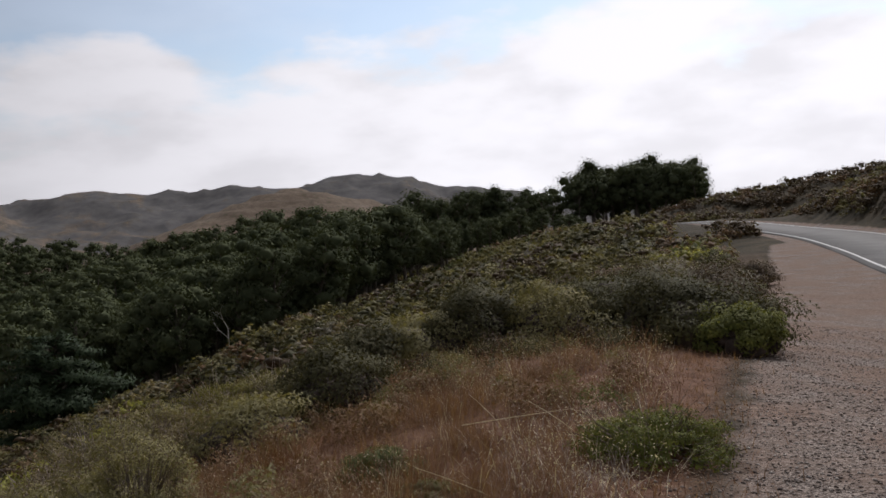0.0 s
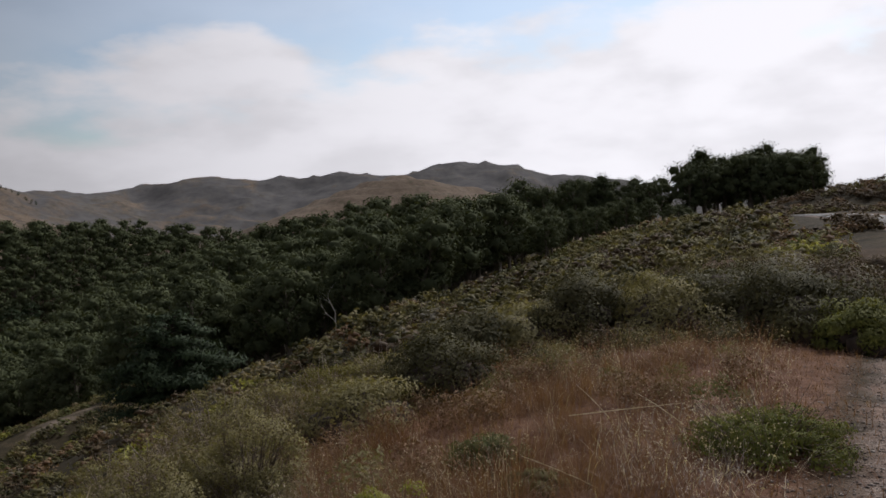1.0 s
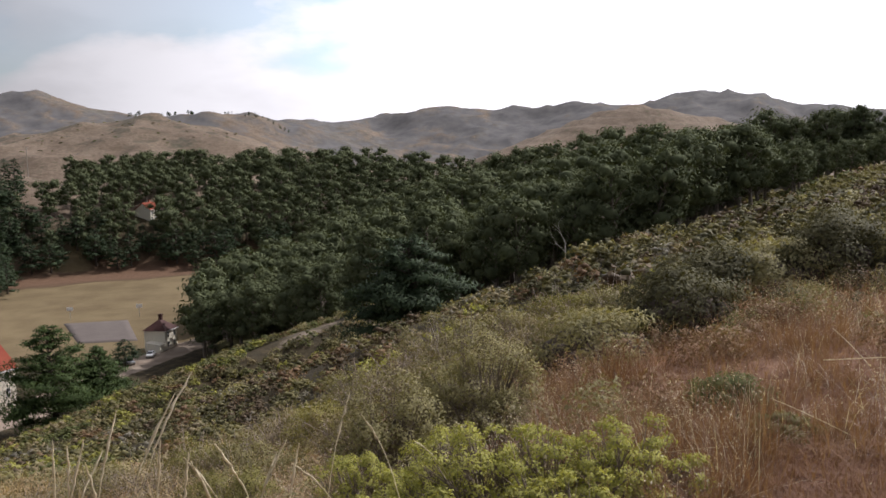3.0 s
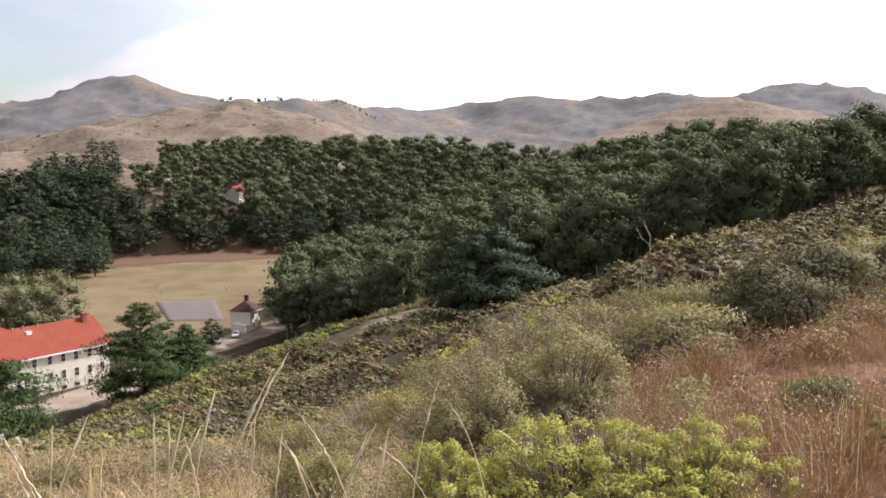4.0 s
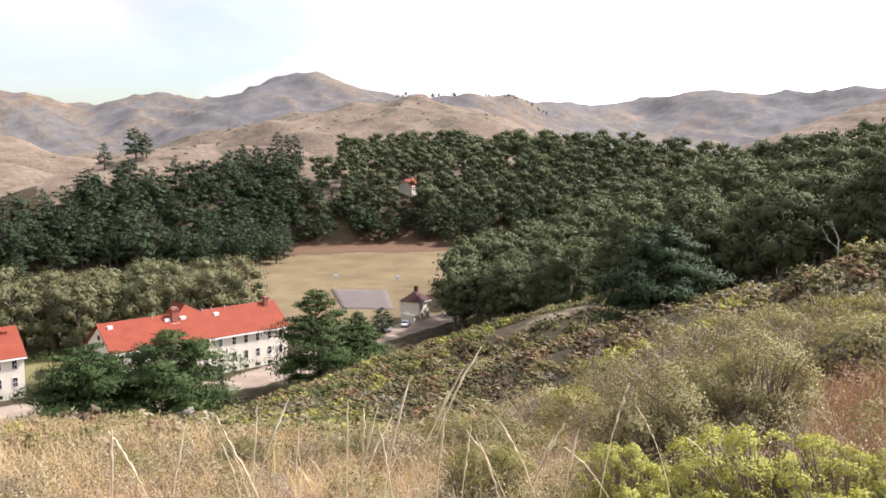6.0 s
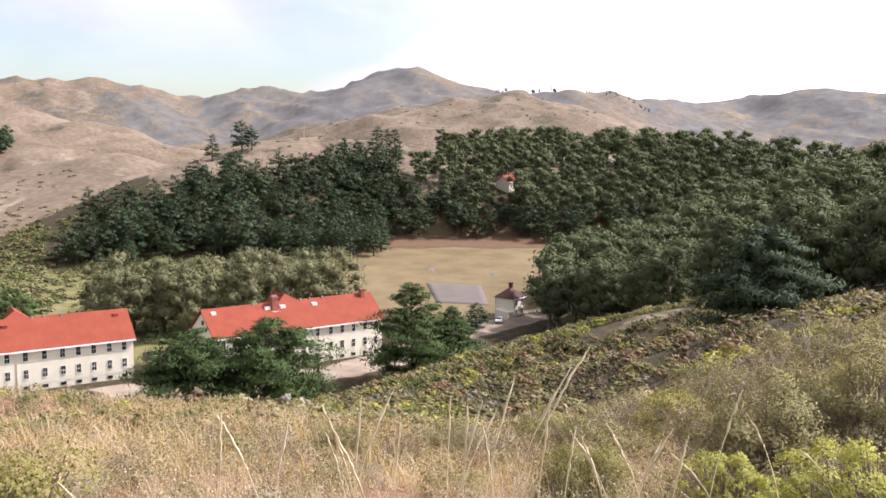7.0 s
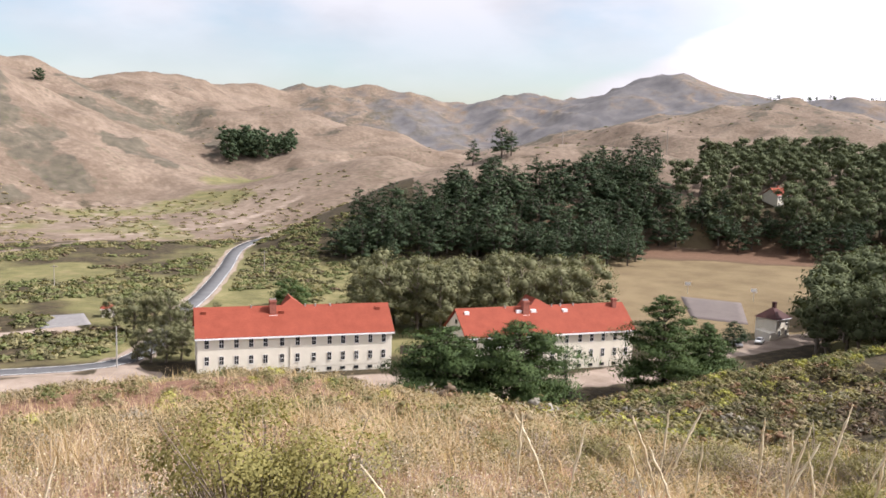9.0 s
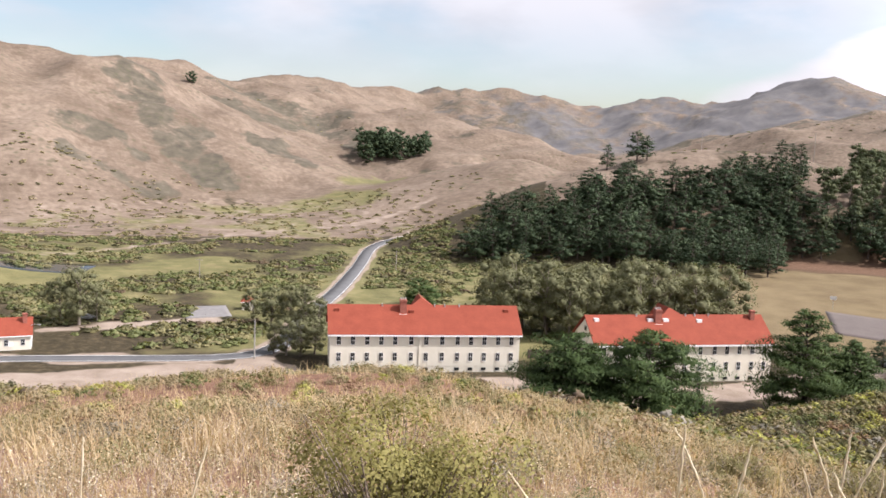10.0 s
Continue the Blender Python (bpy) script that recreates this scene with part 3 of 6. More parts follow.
    bare = np.maximum(bare, 0.50 * capsule(x, y, (25, 141), (33.3, 126), 5.5))
    bare = np.maximum(bare, 0.44 * capsule(x, y, (33.3, 126), (38, 119.5), 4))
    # where the far scrub lies whose colour carries the painted haze
    hazy_scrub = fade(r, 1600, 2100) * (0.62 + 0.25 * broad + np.clip(-lit, -0.2, 0.3) * 0.8) * (1 - 0.55 * fade(b, 58, 70)) + 0.35 * fade(r, 1250, 1400) * (r < 1600) * np.clip(0.5 + broad, 0, 1)
    litter_shade = (1 - fade(r, 20, 60)) * (1 - fade(gravel, 0.2, 0.5)) * 0.9
    # band behind the field: brown bank soil with the trees' shadow painted in
    bank = capsule(x + 6 * lattice(x / 15, y / 15, 71), y + 6 * lattice(x / 15, y / 15, 72), (34, 394), (52, 386), 17)
    litter_shade, field = np.maximum(litter_shade, 0.5 * bank), field * (1 - bank)
    return {"hazy_scrub": hazy_scrub, "litter_shade": litter_shade, "brush": brush, "green": green, "field": field, "gravel": gravel, "bare": bare, "hills": hills}


def raw_mesh(name, verts, quads=None, tris=None):
    """A mesh straight from arrays."""
    me = bpy.data.meshes.new(name)
    verts = np.asarray(verts, np.float32)
    verts, soft = verts[:, :3], (verts[:, 3:] if verts.shape[1] == 6 else None)
    if quads is not None and len(quads):
        quads = np.asarray(quads, np.int32)
        flat = quads[:, 2] == quads[:, 3]
        if flat.any():
            more = quads[flat][:, :3]
            tris = more if tris is None else np.concatenate((tris, more))
            quads = quads[~flat]
    parts, sizes = [], []
    for f, k in ((quads, 4), (tris, 3)):
        if f is not None and len(f):
            f = np.asarray(f, np.int32)
            parts.append(f.ravel())
            sizes.append(np.full(len(f), k, np.int32))
    loops, sizes = np.concatenate(parts), np.concatenate(sizes)
    me.vertices.add(len(verts))
    me.vertices.foreach_set("co", verts.ravel())
    me.loops.add(len(loops))
    me.loops.foreach_set("vertex_index", loops)
    me.polygons.add(len(sizes))
    me.polygons.foreach_set("loop_start", np.concatenate(([0], np.cumsum(sizes)[:-1])).astype(np.int32))
    me.update(calc_edges=True)
    if soft is not None:
        own = np.empty(len(verts) * 3, np.float32)
        me.vertex_normals.foreach_get("vector", own)
        size = np.linalg.norm(soft, axis=1)[:, None]
        soft = np.where(size > 1e-6, soft / np.maximum(size, 1e-6), own.reshape(-1, 3))
        me.attributes.new("custom_normal", "FLOAT_VECTOR", "POINT").data.foreach_set("vector", soft.astype(np.float32).ravel())
    return me


def smooth(me):
    me.polygons.foreach_set("use_smooth", np.ones(len(me.polygons), bool))
    return me


def build_ground():
    dense = np.arange(-31, 99.01, 0.42)
    coarse = np.arange(99.01 + 3.5, 329, 3.5)
    az = np.radians(np.concatenate((dense, coarse)))
    rr = np.concatenate(([0.0], np.geomspace(0.5, 500, 270), np.geomspace(504, 3100, 200), np.geomspace(3200, 4800, 12)))
    a, r = np.meshgrid(az, rr)
    x, y = -np.sin(a) * r, np.cos(a) * r
    z = land(x.ravel(), y.ravel())
    n, k = len(az), len(rr)
    i, j = np.meshgrid(np.arange(1, k - 1), np.arange(n), indexing="ij")
    j2 = (j + 1) % n
    quads = np.stack((i * n + j, (i + 1) * n + j, (i + 1) * n + j2, i * n + j2), -1).reshape(-1, 4)[:, ::-1]
    jj = np.arange(n)
    tris = np.stack((jj, n + jj, n + (jj + 1) % n), -1)[:, ::-1]
    tris[:, 2] = 0
    me = smooth(raw_mesh("ground", np.stack((x.ravel(), y.ravel(), z), -1), quads, tris))
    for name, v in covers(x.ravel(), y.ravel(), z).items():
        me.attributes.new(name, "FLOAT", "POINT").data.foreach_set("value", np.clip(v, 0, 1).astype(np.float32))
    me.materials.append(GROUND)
    return tagged(new("ground", me), "dry brown grassland hills and brushy valley floor", "ground", kind="structure")


build_ground()


def ribbon(name, line, offsets, lift, mat, parent=None, label=""):
    """A strip along a line between two sideways offsets (left minus, right plus), with a little thickness."""
    p = np.array(line)
    t = np.gradient(p[:, :2], axis=0)
    t /= np.linalg.norm(t, axis=1)[:, None]
    side = np.stack((t[:, 1], -t[:, 0]), -1)
    a, b = p.copy(), p.copy()
    a[:, :2] += side * offsets[0]
    b[:, :2] += side * offsets[1]
    a[:, 2] += lift
    b[:, 2] += lift
    n = len(p)
    v = np.concatenate((a, b, a - [0, 0, 0.12], b - [0, 0, 0.12]))
    i = np.arange(n - 1)
    q = np.concatenate([np.stack(c, -1) for c in ((i, i + 1, n + i + 1, n + i), (2 * n + i, 2 * n + i + 1, i + 1, i), (n + i, n + i + 1, 3 * n + i + 1, 3 * n + i))])[:, ::-1]
    me = raw_mesh(name, v, q)
    me.materials.append(mat)
    ob = new(name, me)
    if parent:
        ob.parent = parent
        if label:
            ob["label"] = label
    return ob


road = tagged(ribbon("road", LINES[0][0], (-2.9, 2.9), 0.0, ASPHALT), "grey asphalt hill road with white edge lines", "road", kind="structure")
ribbon("edge_line", LINES[0][0], (-2.62, -2.48), 0.008, PAINT_LINE, road)
ribbon("edge_line", LINES[0][0], (2.48, 2.62), 0.008, PAINT_LINE, road)
road2 = tagged(ribbon("road", LINES[1][0], (-2.7, 2.7), 0.02, VALLEY_ASPHALT), "grey asphalt valley road curving past the barracks", "road", kind="structure")
ribbon("edge_line", LINES[1][0], (-2.47, -2.35), 0.04, PAINT_LINE, road2)
ribbon("edge_line", LINES[1][0], (2.35, 2.47), 0.04, PAINT_LINE, road2)


# ---- small builders ----
def part(name, bm, material, parent, label=""):
    me = bpy.data.meshes.new(name)
    bm.to_mesh(me)
    bm.free()
    me.materials.append(material)
    ob = new(name, me)
    ob.parent = parent
    if label:
        ob["label"] = label
    return ob


def raw_part(name, me, material, parent, label=""):
    me.materials.append(material)
    ob = new(name, me)
    ob.parent = parent
    if label:
        ob["label"] = label
    return ob


def box(bm, lo, hi):
    """A box between two corners, added to bm."""
    x0, y0, z0 = lo
    x1, y1, z1 = hi
    v = [bm.verts.new(c) for c in ((x0, y0, z0), (x1, y0, z0), (x1, y1, z0), (x0, y1, z0), (x0, y0, z1), (x1, y0, z1), (x1, y1, z1), (x0, y1, z1))]
    for f in ((0, 3, 2, 1), (4, 5, 6, 7), (0, 1, 5, 4), (1, 2, 6, 5), (2, 3, 7, 6), (3, 0, 4, 7)):
        bm.faces.new([v[i] for i in f])
    return bm


def boxes(*pairs):
    bm = bmesh.new()
    for lo, hi in pairs:
        box(bm, lo, hi)
    return bm


def prism(profile, x0, x1):
    """A profile of (y, z) drawn out along x."""
    bm = bmesh.new()
    a = [bm.verts.new((x0, y, z)) for y, z in profile]
    b = [bm.verts.new((x1, y, z)) for y, z in profile]
    n = len(profile)
    bm.faces.new(a[::-1])
    bm.faces.new(b)
    for i in range(n):
        bm.faces.new((a[i], a[(i + 1) % n], b[(i + 1) % n], b[i]))
    bmesh.ops.recalc_face_normals(bm, faces=bm.faces)
    return bm


def tube(points, radii, sides=6):
    """Verts and quads of a tapered tube through points."""
    p, r = np.asarray(points, float), np.asarray(radii, float)
    t = np.gradient(p, axis=0)
    t /= np.linalg.norm(t, axis=1)[:, None] + 1e-9
    ref = np.where(np.abs(t[:, 2:]) > 0.9, [[1.0, 0, 0]], [[0, 0, 1.0]])
    u = np.cross(t, ref)
    u /= np.linalg.norm(u, axis=1)[:, None] + 1e-9
    w = np.cross(t, u)
    ang = np.arange(sides) / sides * 2 * np.pi
    v = p[:, None] + r[:, None, None] * (u[:, None] * np.cos(ang)[None, :, None] + w[:, None] * np.sin(ang)[None, :, None])
    n = len(p)
    i, j = np.meshgrid(np.arange(n - 1), np.arange(sides), indexing="ij")
    j2 = (j + 1) % sides
    return v.reshape(-1, 3), np.stack((i * sides + j, i * sides + j2, (i + 1) * sides + j2, (i + 1) * sides + j), -1).reshape(-1, 4)


def joined(pieces):
    """Several (verts, quads) as one."""
    vs, qs, k = [], [], 0
    wide = max(v.shape[1] for v, _ in pieces)
    for v, q in pieces:
        vs.append(v if v.shape[1] == wide else np.pad(v, ((0, 0), (0, wide - v.shape[1]))))
        qs.append(q + k)
        k += len(v)
    return np.concatenate(vs), np.concatenate(qs)


def cards(rng, centre, normal, length, width, droop=0.0, twist=1.0, along=None, tri=False, round_off=0.8):
    """Small pointed leaves or leaf clumps, one folded face each, lying across its normal; they shade like the rounded clump that they cover."""
    n = len(centre)
    out = normal / (np.linalg.norm(normal, axis=1)[:, None] + 1e-9)
    normal = normal + rng.normal(0, 0.45 * twist, (n, 3))
    normal /= np.linalg.norm(normal, axis=1)[:, None] + 1e-9
    normal *= np.where((normal * out).sum(1) < 0, -1.0, 1.0)[:, None]
    u = np.cross(normal, rng.normal(0, 1, (n, 3))) if along is None else along + rng.normal(0, 0.3, (n, 3))
    u[:, 2] -= droop
    u -= normal * (u * normal).sum(1)[:, None]
    u /= np.linalg.norm(u, axis=1)[:, None] + 1e-9
    w = np.cross(normal, u)
    L = (length * rng.uniform(0.6, 1.3, n))[:, None]
    W = (width * rng.uniform(0.6, 1.3, n))[:, None]
    k = normal * W * 0.35
    soft = (out * round_off + normal * (1 - round_off))[:, None]
    if tri:
        v = np.stack((centre + u * L * 0.6, centre - u * L * 0.3 + w * W * 0.55, centre - u * L * 0.5 - w * W * 0.45), 1)
        i = np.arange(n)[:, None] * 3
        q = np.concatenate((i, i + 1, i + 2, i + 2), 1)
    else:
        v = np.stack((centre - w * W * 0.5 + k, centre + u * L * 0.5, centre + w * W * 0.5 + k - u * L * rng.uniform(-0.1, 0.2, (n, 1)), centre - u * L * 0.5), 1)
        q = np.arange(4 * n).reshape(-1, 4)
    return np.concatenate((v, np.broadcast_to(soft, v.shape)), 2).reshape(-1, 6), q


_g = (1 + 5 ** 0.5) / 2
BALL = (np.array([(-1, _g, 0), (1, _g, 0), (-1, -_g, 0), (1, -_g, 0), (0, -1, _g), (0, 1, _g), (0, -1, -_g), (0, 1, -_g), (_g, 0, -1), (_g, 0, 1), (-_g, 0, -1), (-_g, 0, 1)]) / math.hypot(1, _g),
        np.array([(a, b, c, c) for a, b, c in ((0, 11, 5), (0, 5, 1), (0, 1, 7), (0, 7, 10), (0, 10, 11), (1, 5, 9), (5, 11, 4), (11, 10, 2), (10, 7, 6), (7, 1, 8), (3, 9, 4), (3, 4, 2), (3, 2, 6), (3, 6, 8), (3, 8, 9), (4, 9, 5), (2, 4, 11), (6, 2, 10), (8, 6, 7), (9, 8, 1))]))
ICO = (np.array([(1, 0, 0), (0, 1, 0), (-1, 0, 0), (0, -1, 0), (0, 0, 1), (0, 0, -1)], float),
       np.array([(0, 1, 4, 4), (1, 2, 4, 4), (2, 3, 4, 4), (3, 0, 4, 4), (1, 0, 5, 5), (2, 1, 5, 5), (3, 2, 5, 5), (0, 3, 5, 5)]))


def cores(rng, blobs, squash, shrink=0.58, form=ICO):
    """Dim lumpy hearts of leaf clumps: a rough lump for each (centre, radius)."""
    v0, f0 = form
    vs, qs, k = [], [], 0
    for c, rad in blobs:
        v = v0 * rng.uniform(0.68, 1.25, (len(v0), 1)) * rad * shrink * 1.12 * np.array([1, 1, squash])
        t = rng.uniform(0, 1.6)
        v = np.stack((v[:, 0] * math.cos(t) - v[:, 1] * math.sin(t), v[:, 0] * math.sin(t) + v[:, 1] * math.cos(t), v[:, 2]), -1)
        vs.append(np.concatenate((v + c, v / (np.linalg.norm(v, axis=1)[:, None] + 1e-9)), 1))
        qs.append(f0 + k)
        k += len(v)
    return np.concatenate(vs), np.concatenate(qs)


def shell(rng, n, lower=-0.35):
    """Directions spread over a ball, few of them underneath."""
    d = rng.normal(0, 1, (int(n * 2.2) + 8, 3))
    d /= np.linalg.norm(d, axis=1)[:, None]
    d = d[d[:, 2] > lower]
    while len(d) < n:
        d = np.concatenate((d, d))
    return d[:n]


# ---- trees ----
def eucalyptus_arrays(seed, h, spread, n_cards, card, lean=0.0, low=0.32, heart=0.78, limbs=15, form=BALL):
    """A gum tree: a leaning trunk, rising limbs, and a crown of many small rounded clumps of leaves."""
    rng = np.random.default_rng(seed)
    top = np.array([lean * h + rng.normal(0, 0.03) * h, rng.normal(0, 0.03) * h, h * 0.86])
    line = [np.array([0, 0, -0.6]), np.array([0, 0, 0.1 * h]), top * 0.45 + rng.normal(0, 0.02, 3) * h, top * 0.75 + rng.normal(0, 0.02, 3) * h, top]
    wood = [tube(line, np.array([0.030, 0.024, 0.017, 0.010, 0.003]) * h, 7)]
    blobs = []
    m = limbs
    for i in range(m):
        f = low + (0.97 - low) * (i + 0.5) / m
        a = i * 2.4 + rng.uniform(-0.5, 0.5)
        reach = spread * h * (0.42 + 0.58 * math.sin(math.pi * min(1, (f - low) / (1.0 - low) * 0.85 + 0.12))) * rng.uniform(0.62, 1.0)
        base = top * min(1, f * 0.85 / 0.86)
        tip = base + np.array([math.cos(a) * reach, math.sin(a) * reach, h * rng.uniform(0.03, 0.12)])
        tip[2] = min(tip[2], h * 0.97)
        wood.append(tube([base * 0.8, (base * 0.8 + tip) / 2 + [0, 0, 0.02 * h], tip], np.array([0.009, 0.006, 0.002]) * h, 3))
        blobs.append((tip + rng.normal(0, 0.02, 3) * h, h * rng.uniform(0.10, 0.15)))
        turn = a + rng.choice([-0.7, 0.7])
        side = base + np.array([math.cos(turn) * reach * 0.7, math.sin(turn) * reach * 0.7, h * rng.uniform(0.0, 0.08)])
        blobs.append((side + rng.normal(0, 0.02, 3) * h, h * rng.uniform(0.06, 0.11)))
    blobs.append((top + [0, 0, 0.03 * h], 0.10 * h))
    total = sum(rad * rad for _, rad in blobs)
    pieces = []
    for c, rad in blobs:
        per = max(4, int(n_cards * rad * rad / total))
        d = shell(rng, per, -0.5)
        pos = c + d * rad * np.array([1.1, 1.1, 0.85]) * rng.uniform(0.55, 1.22, (per, 1))
        pieces.append(cards(rng, pos, d * 0.8 + (c - top * 0.6) / (0.4 * h) * 0.3 + [0, 0, 0.1], card, card * 0.55, 0.35, 0.9, None, True, 0.72))
    pieces.append(cores(rng, blobs, 0.82, heart, form))
    return joined(wood), joined(pieces)


def cypress_arrays(seed, h, wide, n_cards, card, trunk_low=0.12, point=0.75, flat=0.30, heart=0.62, tiers=34):
    """Layered cypress: flat plates of foliage on near level limbs, wider below."""
    rng = np.random.default_rng(seed)
    top = np.array([rng.normal(0, 0.02) * h, rng.normal(0, 0.02) * h, h * 0.95])
    wood = [tube([np.array([0, 0, -0.6]), np.array([0, 0, 0.12 * h]), top * 0.5, top], np.array([0.034, 0.026, 0.015, 0.003]) * h, 7)]
    pl = []
    m = tiers
    for i in range(m):
        f = trunk_low + (0.98 - trunk_low) * ((i + 0.5) / m) ** 0.9
        prof = (1 - ((f - trunk_low) / (1 - trunk_low)) ** (3.0 - 2.0 * point)) * 0.90 + 0.12
        a = i * 2.4 + rng.uniform(-0.4, 0.4)
        reach = wide * 0.5 * prof * rng.uniform(0.60, 1.08)
        base = top * f / 0.95
        tip = base + np.array([math.cos(a) * reach, math.sin(a) * reach, reach * rng.uniform(-0.02, 0.28)])
        wood.append(tube([base * [1, 1, 0.94], (base + tip) / 2, tip], np.array([0.008, 0.005, 0.002]) * h, 3))
        for k, fr in enumerate((0.98, 0.74, 0.5)):
            c = base + (tip - base) * fr + rng.normal(0, 0.02, 3) * h
            pl.append((c, max(0.05 * h, (0.31 + 0.15 * fr) * reach * (34 / m) ** 0.3 * rng.uniform(0.8, 1.25))))
    pl.append((top, 0.05 * h))
    wts = np.array([rad ** 1.5 for _, rad in pl])
    wts = np.maximum(3, (n_cards * wts / wts.sum())).astype(int)
    pieces = []
    for (c, rad), per in zip(pl, wts):
        d = shell(rng, per, -0.25)
        pos = c + d * rad * np.array([1.0, 1.0, flat + 0.1]) * rng.uniform(0.4, 1.1, (per, 1))
        pieces.append(cards(rng, pos, d * np.array([0.7, 0.7, 1.0]) + (c - top * 0.5) / h * 0.5 + [0, 0, 0.25], card * 1.35, card * 0.36, -0.35, 0.9, d + [0, 0, 0.3], True, 0.75))
    pieces.append(cores(rng, pl[1::3] if heart < 0.65 else pl[::2], flat, heart, BALL))
    return joined(wood), joined(pieces)


def tree_thing(name, wood, leaf, bark, foliage, label, category="tree", group=""):
    """A tree as an Empty at its foot, with trunk and crown."""
    e = tagged(new(name), label, category, group)
    raw_part("trunk", smooth(raw_mesh("trunk", *wood)), bark, e)
    raw_part("crown", smooth(raw_mesh("crown", *leaf)), foliage, e)
    return e


def stand(x, y, turn=0.0, size=1.0, sink=0.0):
    return Matrix.LocRotScale((x, y, land_z(x, y) - sink), Euler((0, 0, turn)), (size, size, size))


def place(proto, x, y, turn, size, sink=0.1):
    """A copy of a prototype tree or bush on the ground."""
    ob = copy_thing(proto, Matrix.Identity(4))
    ob.matrix_basis = stand(x, y, turn, size, sink)
    return ob


def spread_points(rng, inside, b0, b1, d0, d1, gap):
    """Places in a sector, about gap apart, that inside(bearing, distance) accepts."""
    pts = []
    x0, x1 = -d1, d1
    for gx in np.arange(x0, x1, gap):
        for gy in np.arange(-50, d1, gap):
            x, y = gx + rng.uniform(-0.38, 0.38) * gap, gy + rng.uniform(-0.38, 0.38) * gap
            d, b = math.hypot(x, y), math.degrees(math.atan2(-x, y))
            if b0 < b < b1 and d0 < d < d1 and inside(b, d):
                pts.append((x, y))
    return pts


def merge_copies(arrs, spots):
    """Many copies of (verts, quads) at spots (which, x, y, z, turn, size) as one pair of arrays."""
    vs, qs, k = [], [], 0
    for w, x, y, z, turn, size in spots:
        v, q = arrs[w]
        c, s = math.cos(turn) * size, math.sin(turn) * size
        moved = [v[:, 0] * c - v[:, 1] * s + x, v[:, 0] * s + v[:, 1] * c + y, v[:, 2] * size + z]
        if v.shape[1] == 6:
            moved += [v[:, 3] * c - v[:, 4] * s, v[:, 3] * s + v[:, 4] * c, v[:, 5] * size]
        vs.append(np.stack(moved, -1))
        qs.append(q + k)
        k += len(v)
    return np.concatenate(vs), np.concatenate(qs)

# ---- woods ----
EUC = [eucalyptus_arrays(10 + i, 16.5, (0.27, 0.30, 0.25, 0.28, 0.24)[i], 3000, 0.56, 0.03 * (i - 2), 0.25, 0.52, 15) for i in range(5)]
EUC_TALL = [eucalyptus_arrays(30 + i, 20.0, (0.19, 0.22, 0.20)[i], 1700, 0.66, 0.02 * (i - 1), (0.36, 0.42, 0.34)[i], 0.5, 12) for i in range(3)]
CYP = [cypress_arrays(50 + i, 15.0, (11.0, 12.5, 10.0, 13.5)[i], 820, 0.92, 0.14, (0.30, 0.15, 0.5, 0.05)[i], 0.36, 0.6, 30) for i in range(4)]
EUC_LOW = [eucalyptus_arrays(60 + i, 18.0, (0.30, 0.34, 0.28)[i], 3200, 0.56, 0.02 * (i - 1), 0.10, 0.5, 14) for i in range(3)]
FAR_EUC = [eucalyptus_arrays(70 + i, 18.0, 0.28, 680, 1.12, 0.02, 0.26, 0.6, 9) for i in range(3)]
EUC_LABEL = "tall eucalyptus with rounded grey green leaf clumps in a dense wood"
CYP_LABEL = "dark green cypress with layered flat boughs at the field"


def proto_trees(arrs, name, bark, leaf, label, category, group):
    return [tree_thing(name, w, l, bark, leaf, label, category, group) for w, l in arrs]


wood_rng = np.random.default_rng(4)


def front_of_wood(b):
    return float(np.interp(b, [-9, -2, 8, 14, 20, 24, 27, 30, 32.5, 36.8], [214, 165, 132, 126, 130, 144, 160, 176, 200, 222]))


def back_of_wood(b):
    return float(np.interp(b, [-9, -2, 3, 12, 20, 30, 34, 36.8], [244, 262, 268, 285, 320, 350, 330, 275]))


def grow(arrs, name, bark, leaf, label, category, group, spots, limit, stuff_label, thin=None):
    """Trees at spots (x, y, size); the first so many are things, the rest one wood."""
    things = proto_trees(arrs, name, bark, leaf, label, category, group) if limit else []
    used = [False] * len(things)
    rest = []
    for k, (x, y, size) in enumerate(spots):
        w = int(wood_rng.integers(len(arrs)))
        turn = wood_rng.uniform(0, 6.28)
        if k < limit:
            if used[w]:
                place(things[w], x, y, turn, size)
            else:
                things[w].matrix_basis = stand(x, y, turn, size, 0.1)
                used[w] = True
        else:
            rest.append((w, x, y, land_z(x, y) - 0.1, turn, size))
    if rest:
        arrs = thin or arrs
        rest = [(w % len(arrs), *more) for w, *more in rest]
        bare = [(a[0][:35], a[1][:28]) for a, _ in arrs]
        v, q = merge_copies([joined((a, b)) for a, (_, b) in zip(bare, arrs)], rest)
        nw = [28] * len(arrs)
        me = smooth(raw_mesh("woods", v, q))
        me.materials.append(bark)
        me.materials.append(leaf)
        idx = np.concatenate([np.concatenate((np.zeros(nw[s[0]], np.int32), np.ones(len(arrs[s[0]][1][1]), np.int32))) for s in rest])
        tri = q[:, 2] == q[:, 3]
        me.polygons.foreach_set("material_index", np.concatenate((idx[~tri], idx[tri])))
        tagged(new("woods", me), stuff_label, "woods", kind="stuff")


def tree_height(b, d):
    return float(np.interp(b, [-9, -2, 1, 3, 8, 20, 30, 37], [0.42, 0.5, 0.7, 0.98, 1.02, 1.0, 1.05, 1.15]))


